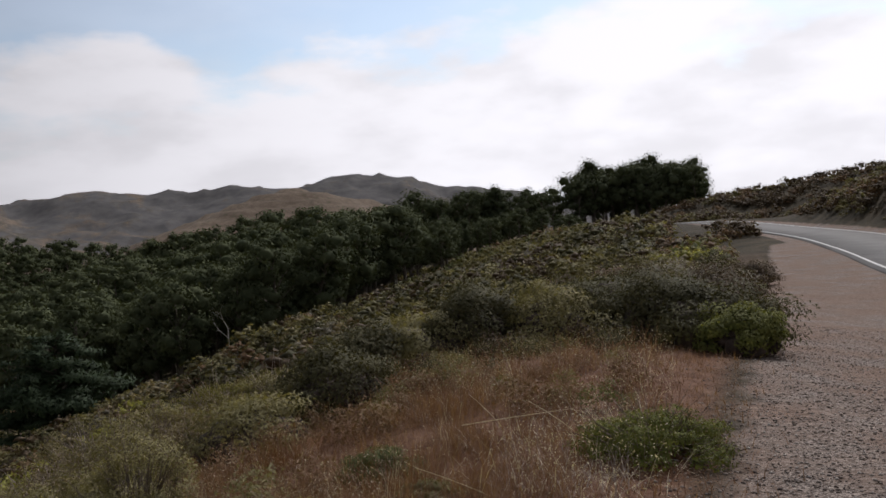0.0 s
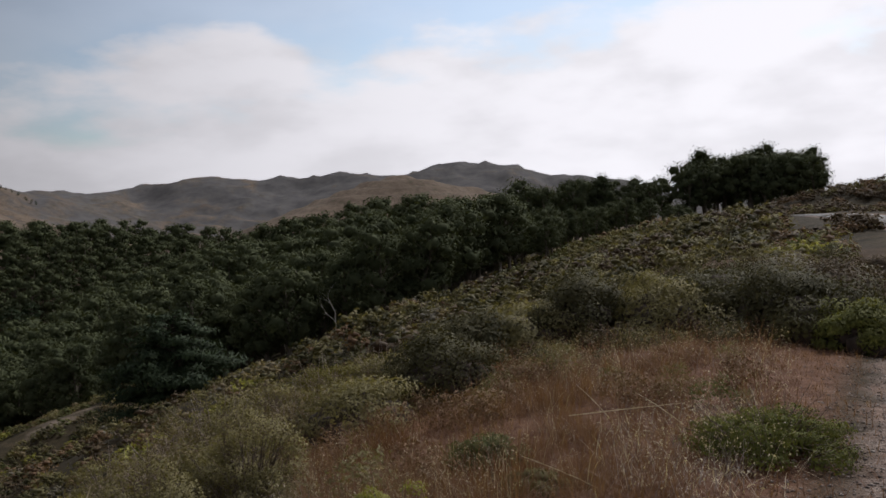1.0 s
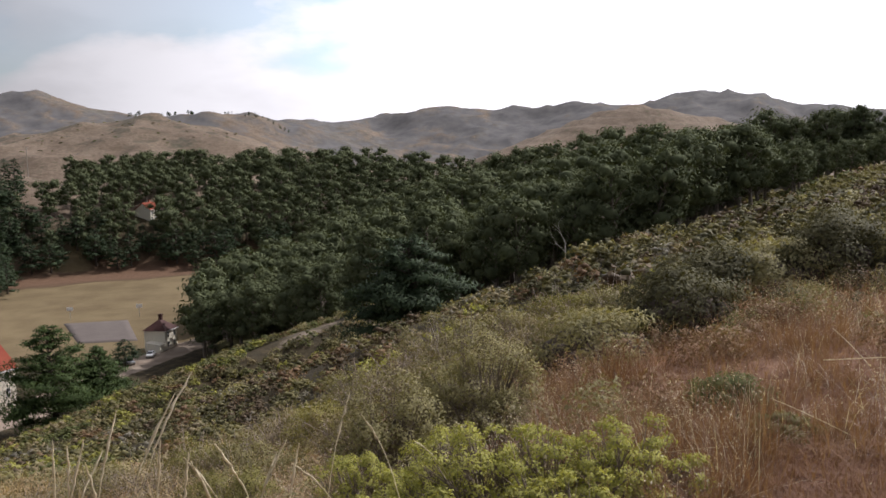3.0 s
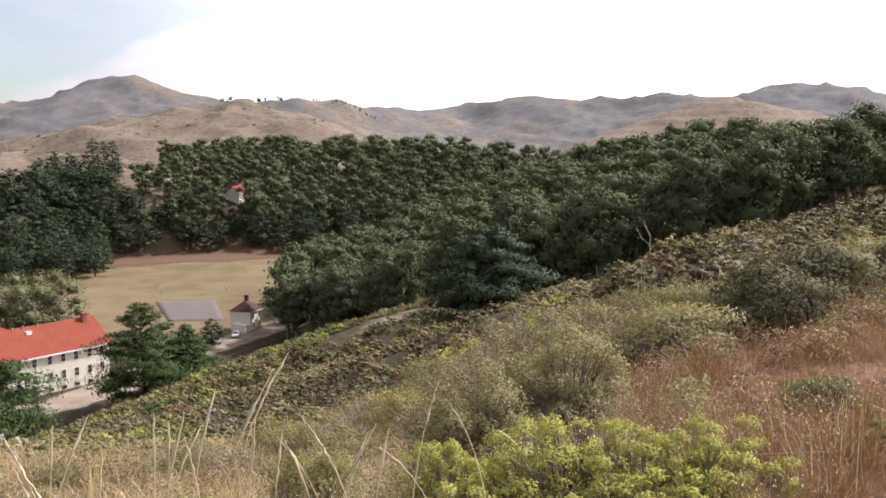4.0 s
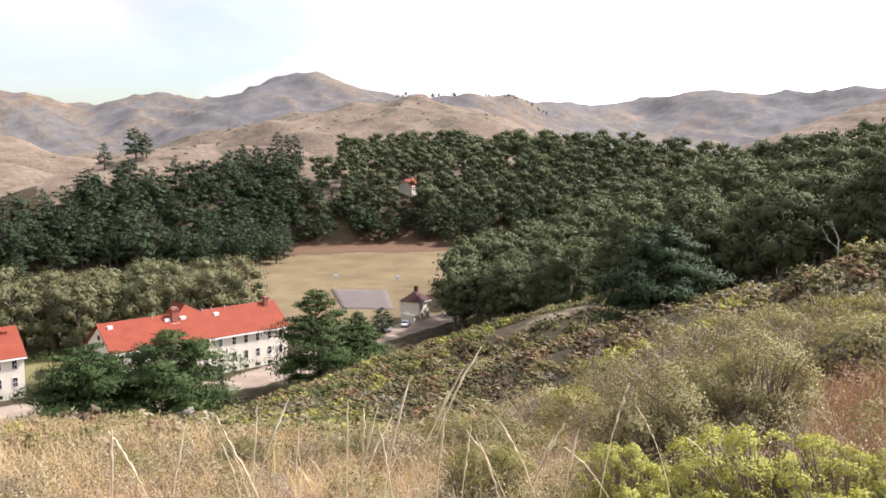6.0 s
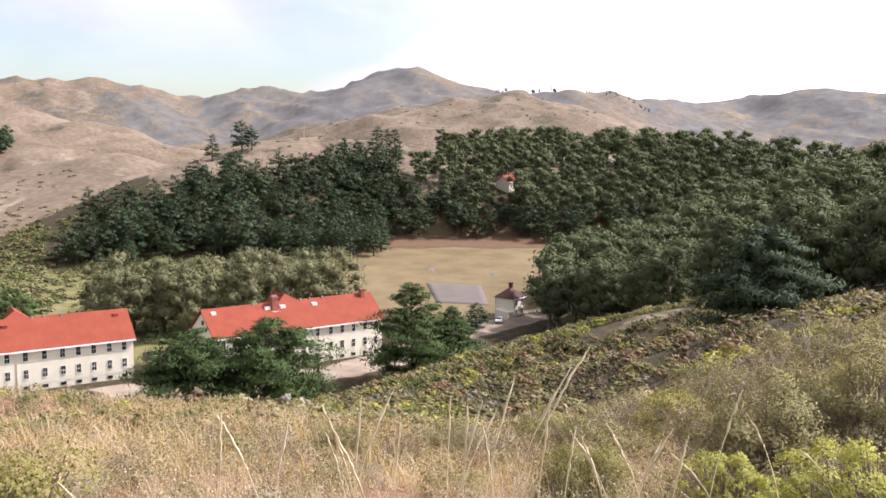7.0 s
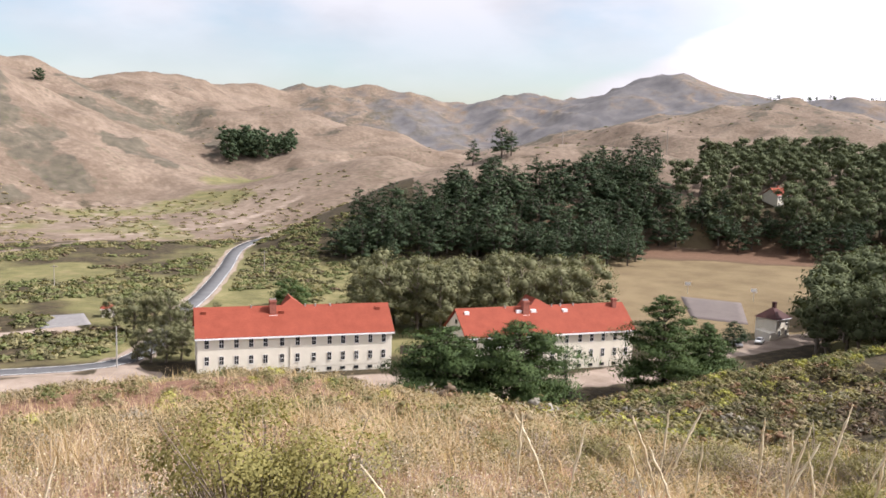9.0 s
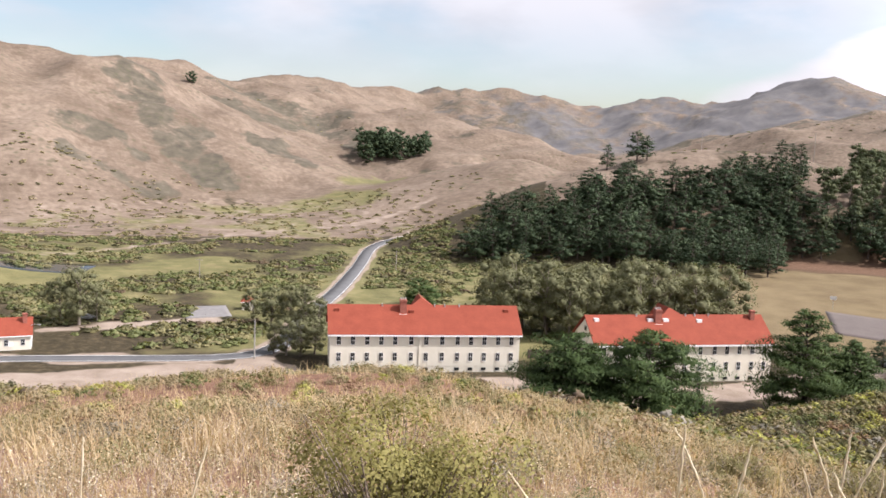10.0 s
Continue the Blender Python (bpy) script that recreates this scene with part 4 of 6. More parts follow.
spots = [(x, y) for x, y in spread_points(wood_rng, lambda b, d: front_of_wood(b) < d < back_of_wood(b), -9, 37.2, 90, 352, 8.2)]
spots.sort(key=lambda p: math.hypot(*p))
spots = [(x, y, tree_height(math.degrees(math.atan2(-x, y)), 0) * wood_rng.uniform(0.80, 1.06)) for x, y in spots]
grow(EUC, "eucalyptus_tree", BARK, EUCALYPT, EUC_LABEL, "tree", "eucalyptus wood on the hillside", spots, 150, "dense eucalyptus wood covering the hillside", FAR_EUC)

spots = [(x, y, wood_rng.uniform(0.72, 1.12) * float(np.interp(math.degrees(math.atan2(-x, y)), [38, 43, 48.5], [1.0, 0.85, 0.6]))) for x, y in spread_points(wood_rng, lambda b, d: (b < 44 or land_z(*at(b, d)) < -15) and not (38.9 < b < 40.4 and d < 442), 17.5, 48.5, 402, 500, 8.6)]
grow(FAR_EUC, "eucalyptus_tree", BARK, EUCALYPT, "grey green eucalyptus in the wood behind the field", "tree", "eucalyptus wood behind the field", spots, 0, "eucalyptus wood behind the golden field")

# the eucalyptus grove on the ridge beside the road
spots = [(x, y, wood_rng.uniform(0.85, 1.05) * float(np.interp(math.degrees(math.atan2(-x, y)), [-16.5, -15, -11, -8, -5.8, -4, 1.5, 3.5], [0.7, 0.95, 1.02, 0.98, 0.72, 0.9, 1.0, 0.8])))
         for x, y in spread_points(wood_rng, lambda b, d: d < 258 or not -9.5 < b < -3.5, -16.2, 3.2, 246, 276, 6.0)]
grow(EUC_TALL, "eucalyptus_tree", BARK, EUCALYPT, "tall eucalyptus with bare trunk in a ridge grove", "tree", "ridge grove beside the road", spots, 50, "eucalyptus grove on the ridge")


# dark conifers on the low hill and along the field
def on_low_hill(b, d):
    x, y = at(b, d)
    z = land_z(x, y)
    lim = float(np.interp(b, [49, 52, 55, 57.5, 60, 63, 66.5], [-17, -17, -16, -18, -24, -29, -38]))
    return z < lim and z > -44.5


spots = [(*at(58.2, 440), 0.85), (*at(56.4, 446), 1.05), (*at(55.8, 448), 0.8), (*at(48.0, 470), 0.62), (*at(47.4, 472), 0.5)]
spots += [(x, y, wood_rng.uniform(0.58, 1.22)) for x, y in spread_points(wood_rng, on_low_hill, 47.5, 66.6, 345, 470, 7.0)]
spots += [(x, y, wood_rng.uniform(0.75, 1.1)) for x, y in spread_points(wood_rng, lambda b, d: wood_rng.uniform() < 0.8 and not 39.4 < b < 40.0, 31, 48, 388, 414, 9.0)]
spots += [(x, y, wood_rng.uniform(0.6, 1.0)) for x, y in spread_points(wood_rng, lambda b, d: True, 46.5, 50.5, 394, 446, 7.5)]
spots += [(*at(40.15, 409), 0.72), (*at(39.0, 412), 0.8), (*at(39.8, 405), 0.66)]
spots += [(*at(66.8, 352), 0.85), (*at(64.2, 349), 0.8), (*at(63.2, 341), 0.6)]
grow(CYP, "cypress_tree", DARK_BARK, CYPRESS, CYP_LABEL, "tree", "dark conifers on the low hill", spots, 290, "dark conifers covering the low hill")

# eucalyptus behind the barracks and by the small house
spots = [(x, y, wood_rng.uniform(0.85, 1.2)) for x, y in spread_points(wood_rng, lambda b, d: True, 50.5, 65.5, 224, 246, 7.5)]
spots += [(*at(b, d), s) for b, d, s in [(76.4, 200, 0.52), (77.3, 198, 0.48), (78.2, 199, 0.50), (79.0, 201, 0.42), (77.0, 226, 0.66), (78.0, 228, 0.66), (79.2, 230, 0.62), (80.3, 238, 0.5), (76.2, 214, 0.6), (75.5, 232, 0.30), (76.2, 228, 0.34), (74.8, 238, 0.28), (76.9, 236, 0.36), (74.2, 246, 0.26), (90.6, 236, 0.85), (91.6, 238, 0.7), (89.6, 240, 0.6)]]
grow(EUC_LOW, "eucalyptus_tree", BARK, OLIVE_GUM, "broad olive green eucalyptus behind the barracks", "tree", "trees around the barracks", spots, 200, "")


def big_cypress(name, seed, bearing, dist, h, wide, label, mat=None, cards_n=5200, card=0.42, point=0.5, low=0.1, flat=0.36):
    w, l = cypress_arrays(seed, h, wide, cards_n, card, low, point, flat, 0.5, 34 if h < 9 else 84)
    e = tree_thing(name, w, l, DARK_BARK, mat or CYPRESS_BRIGHT, label, "tree")
    x, y = at(bearing, dist)
    e.matrix_basis = stand(x, y, seed, 1.0, 0.2)
    return e


big_cypress("cypress_tree", 90, 23.9, 112, 13.4, 14.5, "broad dark cypress standing on the brushy slope", CYPRESS, 16000, 0.54, 0.25, 0.16, 0.26)
big_cypress("cypress_tree", 91, 59.5, 150, 15.2, 22.0, "wide spreading cypress in front of the barracks", None, 20000, 0.62, 0.2, 0.02, 0.26)
big_cypress("cypress_tree", 92, 55.2, 147, 16.2, 22.0, "bright green spreading cypress in front of the barracks", None, 20000, 0.62, 0.15, 0.02, 0.26)
big_cypress("cypress_tree", 93, 45.7, 176, 19.5, 18.5, "tall pointed cypress at the barracks corner", None, 16000, 0.60, 0.5, 0.03, 0.3)
big_cypress("cypress_tree", 94, 43.2, 180, 13.5, 12.5, "lighter green cypress at the barracks corner", None, 10000, 0.60, 0.45, 0.05, 0.3)
big_cypress("spruce_tree", 95, 51.9, 172, 7.0, 4.2, "small young conifer before the barracks wall", CYPRESS, 1800, 0.30, 0.95, 0.06)
big_cypress("spruce_tree", 96, 53.6, 171, 11.0, 3.6, "thin bare topped young conifer before the barracks", CYPRESS, 1100, 0.30, 0.95, 0.2)
big_cypress("cypress_tree", 97, 41.6, 231, 7.0, 8.0, "low dark cypress beside the parked cars", CYPRESS, 1800, 0.45, 0.5, 0.1)
big_cypress("cypress_tree", 98, 69.7, 262, 8.5, 13.0, "round dark green bushy tree on the valley slope", CYPRESS_BRIGHT, 2500, 0.6, 0.3, 0.02, 0.5)
big_cypress("cypress_tree", 99, 12.5, 300, 19.0, 9.0, "pointed dark conifer rising above the wood", CYPRESS, 1600, 0.7, 0.7, 0.15)


def dead_tree():
    rng = np.random.default_rng(7)
    pieces = []

    def limb(p, way, length, rad, depth):
        pts = [p]
        for _ in range(4):
            way = way + rng.normal(0, 0.03 if depth == 3 else 0.10, 3)
            way /= np.linalg.norm(way)
            pts.append(pts[-1] + way * length / 4)
        pieces.append(tube(pts, np.linspace(rad, rad * 0.35, 5), 5))
        if depth:
            for k in range(3):
                q = pts[2 + k % 3]
                w2 = way * 0.9 + rng.normal(0, 0.42, 3)
                w2[2] = abs(w2[2]) + 0.25
                limb(np.array(q), w2 / np.linalg.norm(w2), length * rng.uniform(0.4, 0.65), rad * 0.36, depth - 1)
    limb(np.array([0, 0, -0.3]), np.array([0.05, 0, 1.0]), 3.4, 0.09, 3)
    me = raw_mesh("dead_tree", *joined(pieces))
    me.materials.append(DEAD_BARK)
    ob = tagged(new("dead_tree", me), "bleached leafless dead tree on the slope", "dead tree")
    ob.matrix_basis = stand(*at(13.9, 76), 0.6, 1.0)


dead_tree()


def far_woods():
    """Dark groves on the hills beyond the valley."""
    rng = np.random.default_rng(15)
    spots = []
    for b0, b1, d0, d1, n, s in [(69.6, 73.8, 915, 965, 34, 1.25), (71.2, 73.4, 915, 960, 12, 1.6), (31, 40.5, 2285, 2320, 50, 0.6), (84.0, 84.5, 1050, 1058, 3, 0.8),
                                 (56.2, 57.0, 1500, 1540, 8, 1.0), (22, 36, 1500, 1900, 26, 0.8)]:
        for _ in range(n):
            x, y = at(rng.uniform(b0, b1), rng.uniform(d0, d1))
            spots.append((int(rng.integers(3)), x, y, land_z(x, y) - 0.5, rng.uniform(0, 6.28), s * rng.uniform(0.6, 1.2)))
    v, q = merge_copies([b for _, b in [eucalyptus_arrays(80 + i, 18.0, 0.30, 240, 1.5, 0, 0.05, 0.6, 9) for i in range(3)]], spots)
    me = smooth(raw_mesh("far_woods", v, q))
    me.materials.append(CYPRESS)
    tagged(new("far_woods", me), "dark groves of trees on distant hills", "woods", kind="stuff")


far_woods()

# ---- barracks and houses ----
BAYS = (1.84, 4.77, 7.74, 10.7, 13.6, 17.0, 20.2, 23.6, 26.9, 29.8, 32.7, 35.7, 38.6)


def window(parent, x, y, z, w, h, turn=0):
    """A sash window proud of the wall: frame with bars, and a dark pane as its part. turn 0: faces -y, 90: faces +x, -90: faces -x."""
    bm = bmesh.new()
    t = 0.04
    box(bm, (-w / 2 - t, -0.07, -h / 2 - t), (-w / 2, 0.05, h / 2 + t))
    box(bm, (w / 2, -0.07, -h / 2 - t), (w / 2 + t, 0.05, h / 2 + t))
    box(bm, (-w / 2, -0.07, h / 2), (w / 2, 0.05, h / 2 + t))
    box(bm, (-w / 2 - 0.05, -0.12, -h / 2 - t), (w / 2 + 0.05, 0.05, -h / 2))
    box(bm, (-w / 2, -0.06, -0.03), (w / 2, 0.03, 0.03))
    box(bm, (-0.012, -0.05, -h / 2), (0.012, 0.03, -0.03))
    box(bm, (-0.012, -0.05, 0.03), (0.012, 0.03, h / 2))
    f = part("window", bm, TRIM_PAINT, parent)
    f.matrix_basis = pose(x, y, z, 0, 0, turn)
    part("pane", boxes(((-w / 2, -0.02, -h / 2), (w / 2, 0.02, h / 2))), PANE, f)
    return f


def barracks(name, x, y, turn, label, with_ribs):
    L, W, H, rise = 40.4, 12.4, 8.4, 4.7
    e = tagged(new(name), label, "barracks", "white barracks in the valley")
    e.matrix_basis = pose(x, y, -47.05, 0, 0, turn)
    part("foundation", boxes(((0.05, 0.05, -1.0), (L - 0.05, W - 0.05, 1.35))), WALL_PAINT, e, "cream painted foundation wall")
    part("wall", prism([(0, 1.35), (W, 1.35), (W, H), (W / 2, H + rise - 0.25), (0, H)], 0, L), WALL_PAINT, e, "cream painted timber wall")
    k = rise / (W / 2)
    o = 0.55
    t = 0.28
    part("roof", prism([(-o, H - o * k), (W / 2, H + rise), (W + o, H - o * k), (W + o, H - o * k + t), (W / 2, H + rise + t), (-o, H - o * k + t)], -0.5, L + 0.5), ROOF_RED, e, "red sheet roof")
    part("fascia", boxes(((-0.5, -o - 0.08, H - o * k - 0.18), (L + 0.5, -o - 0.003, H - o * k + 0.16))), TRIM_PAINT, e, "white eaves board")
    part("fascia", boxes(((-0.5, W + o + 0.003, H - o * k - 0.18), (L + 0.5, W + o + 0.08, H - o * k + 0.16))), TRIM_PAINT, e)
    part("eaves_soffit", boxes(((-0.45, -o, H - o * k - 0.16), (L + 0.45, 0.0, H - o * k - 0.1))), TRIM_PAINT, e)
    for bx in BAYS:
        window(e, bx, -0.01, 6.85, 0.86, 1.72)
        window(e, bx, -0.01, 3.38, 0.86, 1.72)
        part("vent", boxes(((bx - 0.5, -0.05, 0.45), (bx + 0.5, 0.06, 1.05))), PANE, e, "dark basement window")
    for gx, tn in ((0.0, -90), (L, 90)):
        for gy in (2.6, 6.2, 9.8):
            for gz in (6.85, 3.38):
                window(e, gx + (-0.01 if tn < 0 else 0.01), gy, gz, 0.86, 1.6, tn)
        part("gable_vent", boxes(((gx - 0.06, W / 2 - 0.6, H + 1.6), (gx + 0.06, W / 2 + 0.6, H + 2.6))), PANE, e)
    for px in (18.7,):
        part("downpipe", boxes(((px - 0.05, -0.14, 0.4), (px + 0.05, -0.02, H - 0.3))), WALL_PAINT, e)
    # chimneys, roof vents and the hipped rear wing
    ch = part("chimney", boxes(((14.9, W / 2 - 2.0, H + 2.6), (16.3, W / 2 - 0.7, H + rise + 1.7)), ((14.8, W / 2 - 2.1, H + rise + 1.3), (16.4, W / 2 - 0.6, H + rise + 1.55))), BRICK_RED, e, "red brick chimney")
    part("chimney_pot", boxes(*[((15.0 + 0.45 * i, W / 2 - 1.6, H + rise + 1.7), (15.25 + 0.45 * i, W / 2 - 1.2, H + rise + 2.05)) for i in range(3)]), CONCRETE, ch)
    part("flashing", boxes(((14.75, W / 2 - 2.3, H + 2.95), (16.45, W / 2 - 1.95, H + 3.3))), TRIM_PAINT, ch, "white flashing at the chimney foot")
    if with_ribs:
        part("chimney", boxes(((37.6, W / 2 - 1.4, H + 3.0), (38.6, W / 2 - 0.5, H + rise + 1.4)), ((37.5, W / 2 - 1.5, H + rise + 1.1), (38.7, W / 2 - 0.4, H + rise + 1.25))), BRICK_RED, e)
    for vx, vy, w in ((1.5, 4.9, 1.0), (17.4, 4.6, 1.0), (38.2, 4.9, 1.0)) if not with_ribs else ((1.8, 5.0, 1.0), (14.0, 4.9, 1.2), (17.6, 4.9, 1.2), (25.3, 4.7, 1.1)):
        vz = H + vy * k + t
        part("roof_vent", boxes(((vx - w / 2, vy - 0.4, vz - 0.5), (vx + w / 2, vy + 0.4, vz + 0.32))), ROOF_RED if not with_ribs else TRIM_PAINT, e, "low roof vent box")
    for vx in (11.2, 22.6, 24.8, 28.0):
        vy = W / 2 - 0.35
        part("vent_pipe", boxes(((vx - 0.12, vy - 0.12, H + rise - 0.5), (vx + 0.12, vy + 0.12, H + rise + 0.55))), POLE_METAL, e)
    bm = bmesh.new()
    c = [bm.verts.new(q) for q in ((16.9, W / 2 - 0.3, H + rise - 0.3), (22.9, W / 2 - 0.3, H + rise - 0.3), (22.9, W + 5, H - 0.1), (16.9, W + 5, H - 0.1), (19.9, W / 2 + 2.2, H + rise + 1.45), (19.9, W + 1.5, H + rise + 1.45))]
    for f in ((0, 1, 4), (1, 2, 5, 4), (2, 3, 5), (3, 0, 4, 5)):
        bm.faces.new([c[i] for i in f])
    bmesh.ops.recalc_face_normals(bm, faces=bm.faces)
    part("wing_roof", bm, ROOF_RED, e, "hipped red roof of the rear wing")
    part("wing_wall", boxes(((17.4, W - 0.1, 0.0), (22.4, W + 4.4, H - 0.1))), WALL_PAINT, e)
    return e


barracks("barracks", -178.3, 46.3, 77.5, "long two storey cream barracks with red roof by the road", False)
barracks("barracks", -157.3, 97.1, 80.3, "long two storey cream barracks partly behind cypress trees", True)


def house(name, bearing, dist, turn, L, W, H, rise, hip, roof_mat, label, chimney=None, cols=2, rows=2, z=None):
    x, y = at(bearing, dist)
    e = tagged(new(name), label, "house")
    e.matrix_basis = pose(x, y, (land_z(x, y) if z is None else z) - 0.1, 0, 0, turn)
    part("wall", prism([(0, -0.8), (W, -0.8), (W, H), (W / 2, H + (0 if hip else rise - 0.2)), (0, H)], 0, L), WALL_PAINT, e)
    o = 0.4
    if hip:
        bm = bmesh.new()
        g = min(L / 2 - 0.3, W / 2)
        c = [bm.verts.new(q) for q in ((-o, -o, H), (L + o, -o, H), (L + o, W + o, H), (-o, W + o, H), (g, W / 2, H + rise), (L - g, W / 2, H + rise))]
        for f in ((0, 1, 5, 4), (1, 2, 5), (2, 3, 4, 5), (3, 0, 4), (3, 2, 1, 0)):
            bm.faces.new([c[i] for i in f])
    else:
        k = rise / (W / 2)
        bm = prism([(-o, H - o * k), (W / 2, H + rise), (W + o, H - o * k), (W + o, H - o * k + 0.22), (W / 2, H + rise + 0.22), (-o, H - o * k + 0.22)], -0.4, L + 0.4)
    part("roof", bm, roof_mat, e)
    part("eaves_board", boxes(((-o, -o - 0.06, H - 0.22), (L + o, -o - 0.003, H - 0.01))), TRIM_PAINT, e)
    st = H / rows
    for r_ in range(rows):
        for c_ in range(cols):
            window(e, L * (c_ + 0.5) / cols, -0.01, st * (r_ + 0.55), 0.8, 1.3)
            window(e, L + 0.01, W * (c_ + 0.5) / cols, st * (r_ + 0.55), 0.8, 1.3, 90)
    if chimney:
        cx, cy = chimney
        part("chimney", boxes(((cx - 0.45, cy - 0.4, H - 0.2), (cx + 0.45, cy + 0.4, H + rise + 1.3)), ((cx - 0.55, cy - 0.5, H + rise + 1.0), (cx + 0.55, cy + 0.5, H + rise + 1.15))), BRICK_RED if roof_mat is ROOF_RED else ROOF_DARK, e)
    return e


hut = house("small_house", 39.2, 244, 100, 6.4, 6.0, 5.2, 2.7, True, ROOF_DARK, "narrow white two storey house with dark red hipped roof", (3.6, 3.0), 2, 2)
part("annex", prism([(0, -0.5), (4, -0.5), (4, 2.6), (0, 2.0)], -3.0, -0.003), WALL_PAINT, hut, "low white lean-to")
house("house", 100.2, 214, 92, 26.0, 9.0, 3.4, 3.0, False, ROOF_RED, "single storey white building with red roof by the road", (24.8, 3.2), 8, 1)
house("gatehouse", 81.0, 252, 80, 3.0, 3.0, 2.4, 1.4, True, ROOF_RED, "tiny white gatehouse with red roof", None, 1, 1)
house("white_house", 39.6, 428, 95, 10.0, 8.0, 5.6, 3.0, False, ROOF_RED, "white house with red roof half hidden among trees", (6.0, 4.5), 4, 2)

# ---- shrubs and grass ----
def shrub_arrays(seed, wide, high, n, leaf_l, leaf_w, clumps=16, fine=True, core=0.75, rough=1.0, tri=False, lump=0.185):
    """A mounded bush down to the ground: twigs from one root, leaves in clumps over the dome. Returns wood and leaves."""
    rng = np.random.default_rng(seed)
    wood, leaves, blobs = [], [], []
    per = max(3, n // clumps)
    for i in range(clumps):
        a, up = i * 2.4 + rng.uniform(-0.5, 0.5), ((i + 0.5) / clumps) ** 0.8
        out = math.sqrt(max(0.0, 1 - up * up))
        k = rng.uniform(1 - 0.25 * rough, 1 + 0.15 * rough)
        tip = np.array([math.cos(a) * out * wide * 0.36 * k, math.sin(a) * out * wide * 0.36 * k, high * (0.12 + 0.66 * up) * k])
        rad = wide * lump * rng.uniform(0.8, 1.2)
        blobs.append((tip, rad * 0.95))
        wood.append(tube([np.array([0, 0, -0.05]), tip * [0.55, 0.55, 0.45], tip], [0.010 * wide, 0.006 * wide, 0.002 * wide], 4))
        d = shell(rng, per, -0.45)
        sq = np.array([1, 1, 0.9 * min(1.0, 1.6 * high / wide)])
        pos = tip + d * rad * sq * rng.uniform(0.55, 1.2, (per, 1))
        pos[:, 2] = np.maximum(pos[:, 2], 0.01)
        leaves.append(cards(rng, pos, d * 0.7 + tip / (0.5 * wide) * 0.45 + [0, 0, 0.2], leaf_l, leaf_w, -0.6, 1.0, None, tri, 0.75))
        if fine:
            for _ in range(7):
                b = tip + rng.normal(0, rad * 0.75, 3)
                wood.append(tube([tip * 0.6, (tip * 0.6 + b) / 2, b], [0.003 * wide, 0.0022 * wide, 0.001 * wide], 3))
    if core:
        leaves.append(cores(rng, blobs[::2] if tri and clumps > 6 else blobs, 0.8 * min(1.0, 1.6 * high / wide), core))
    return joined(wood), joined(leaves)


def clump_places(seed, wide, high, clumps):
    """Dark inner lumps for dense twigs and the shade among them, well inside the leafy dome."""
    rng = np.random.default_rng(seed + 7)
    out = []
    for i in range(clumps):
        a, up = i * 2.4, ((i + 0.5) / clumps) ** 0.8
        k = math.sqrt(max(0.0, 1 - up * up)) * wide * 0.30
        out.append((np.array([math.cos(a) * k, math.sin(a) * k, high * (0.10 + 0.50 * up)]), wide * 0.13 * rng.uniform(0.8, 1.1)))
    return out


def bush(name, bearing, dist, wide, high, mat, label, seed, n=5200, leaf=0.030, category="shrub", clumps=30, group="", twiggy=False):
    if twiggy:
        w, l = shrub_arrays(seed, wide, high, n, leaf, leaf * 0.55, 44, True, 0.0, 1.6, True, 0.115)
    elif mat is YELLOW_BRUSH and dist < 6.5:
        w, l = shrub_arrays(seed, wide, high, int(n * 1.6), leaf * 0.80, leaf * 0.44, 84, True, 0.0, 2.2, False, 0.056)
    elif dist < 8:
        w, l = shrub_arrays(seed, wide, high, int(n * 1.8), leaf * 0.88, leaf * 0.50, 56, True, 0.0, 1.5, False, 0.105)
    else:
        w, l = shrub_arrays(seed, wide, high, n, leaf, leaf * 0.6, clumps, False, 0.0, 1.4, True, 0.16)
        # solid dark hearts put the bush's inner shade into shape and colour
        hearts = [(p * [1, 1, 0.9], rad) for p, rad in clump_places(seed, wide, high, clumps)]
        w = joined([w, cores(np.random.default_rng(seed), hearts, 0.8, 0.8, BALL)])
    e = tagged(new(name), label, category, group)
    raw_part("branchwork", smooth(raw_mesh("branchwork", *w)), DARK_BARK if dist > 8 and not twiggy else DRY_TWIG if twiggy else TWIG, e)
    raw_part("foliage", smooth(raw_mesh("foliage", *l)), mat, e)
    x, y = at(bearing, dist)
    e.matrix_basis = stand(x, y, seed * 1.7, 1.0, 0.04)
    return e


# bushes by the camera: bearing, distance, width, height
BUSH_SPOTS = [(*at(74.2, 4.3), 1.3), (*at(71.2, 4.7), 0.7), (*at(87.3, 4.05), 1.0), (*at(74.8, 3.7), 0.9)]
bush("green_bush", -12.6, 6.2, 1.35, 0.27, FRESH, "low bright green bush on bare gravelly ground", 201, 6500, 0.028)
for i, (b, d, w, h) in enumerate([(18.6, 5.0, 1.2, 0.62), (15.8, 4.6, 1.2, 0.58), (11.8, 4.4, 1.2, 0.54), (7.4, 4.5, 1.1, 0.50), (22.6, 4.3, 0.85, 0.48), (13.8, 3.9, 0.9, 0.40), (9.6, 3.9, 0.9, 0.40), (19.4, 4.0, 0.85, 0.42), (24.8, 5.4, 0.9, 0.6)]):
    x, y = at(b, d)
    x, y = x - 0.4, y + 0.08
    b, d = math.degrees(math.atan2(-x, y)), math.hypot(x, y)
    BUSH_SPOTS.append((x, y, w))
    bush("yellow_bush", b, d, w, h, YELLOW_BRUSH, ("bright yellow green bush among dry grass", "low yellow green bush with dry stalks through it")[i % 2], 600 + i, 5600, 0.028, "shrub", 30, "yellow bushes by the path")
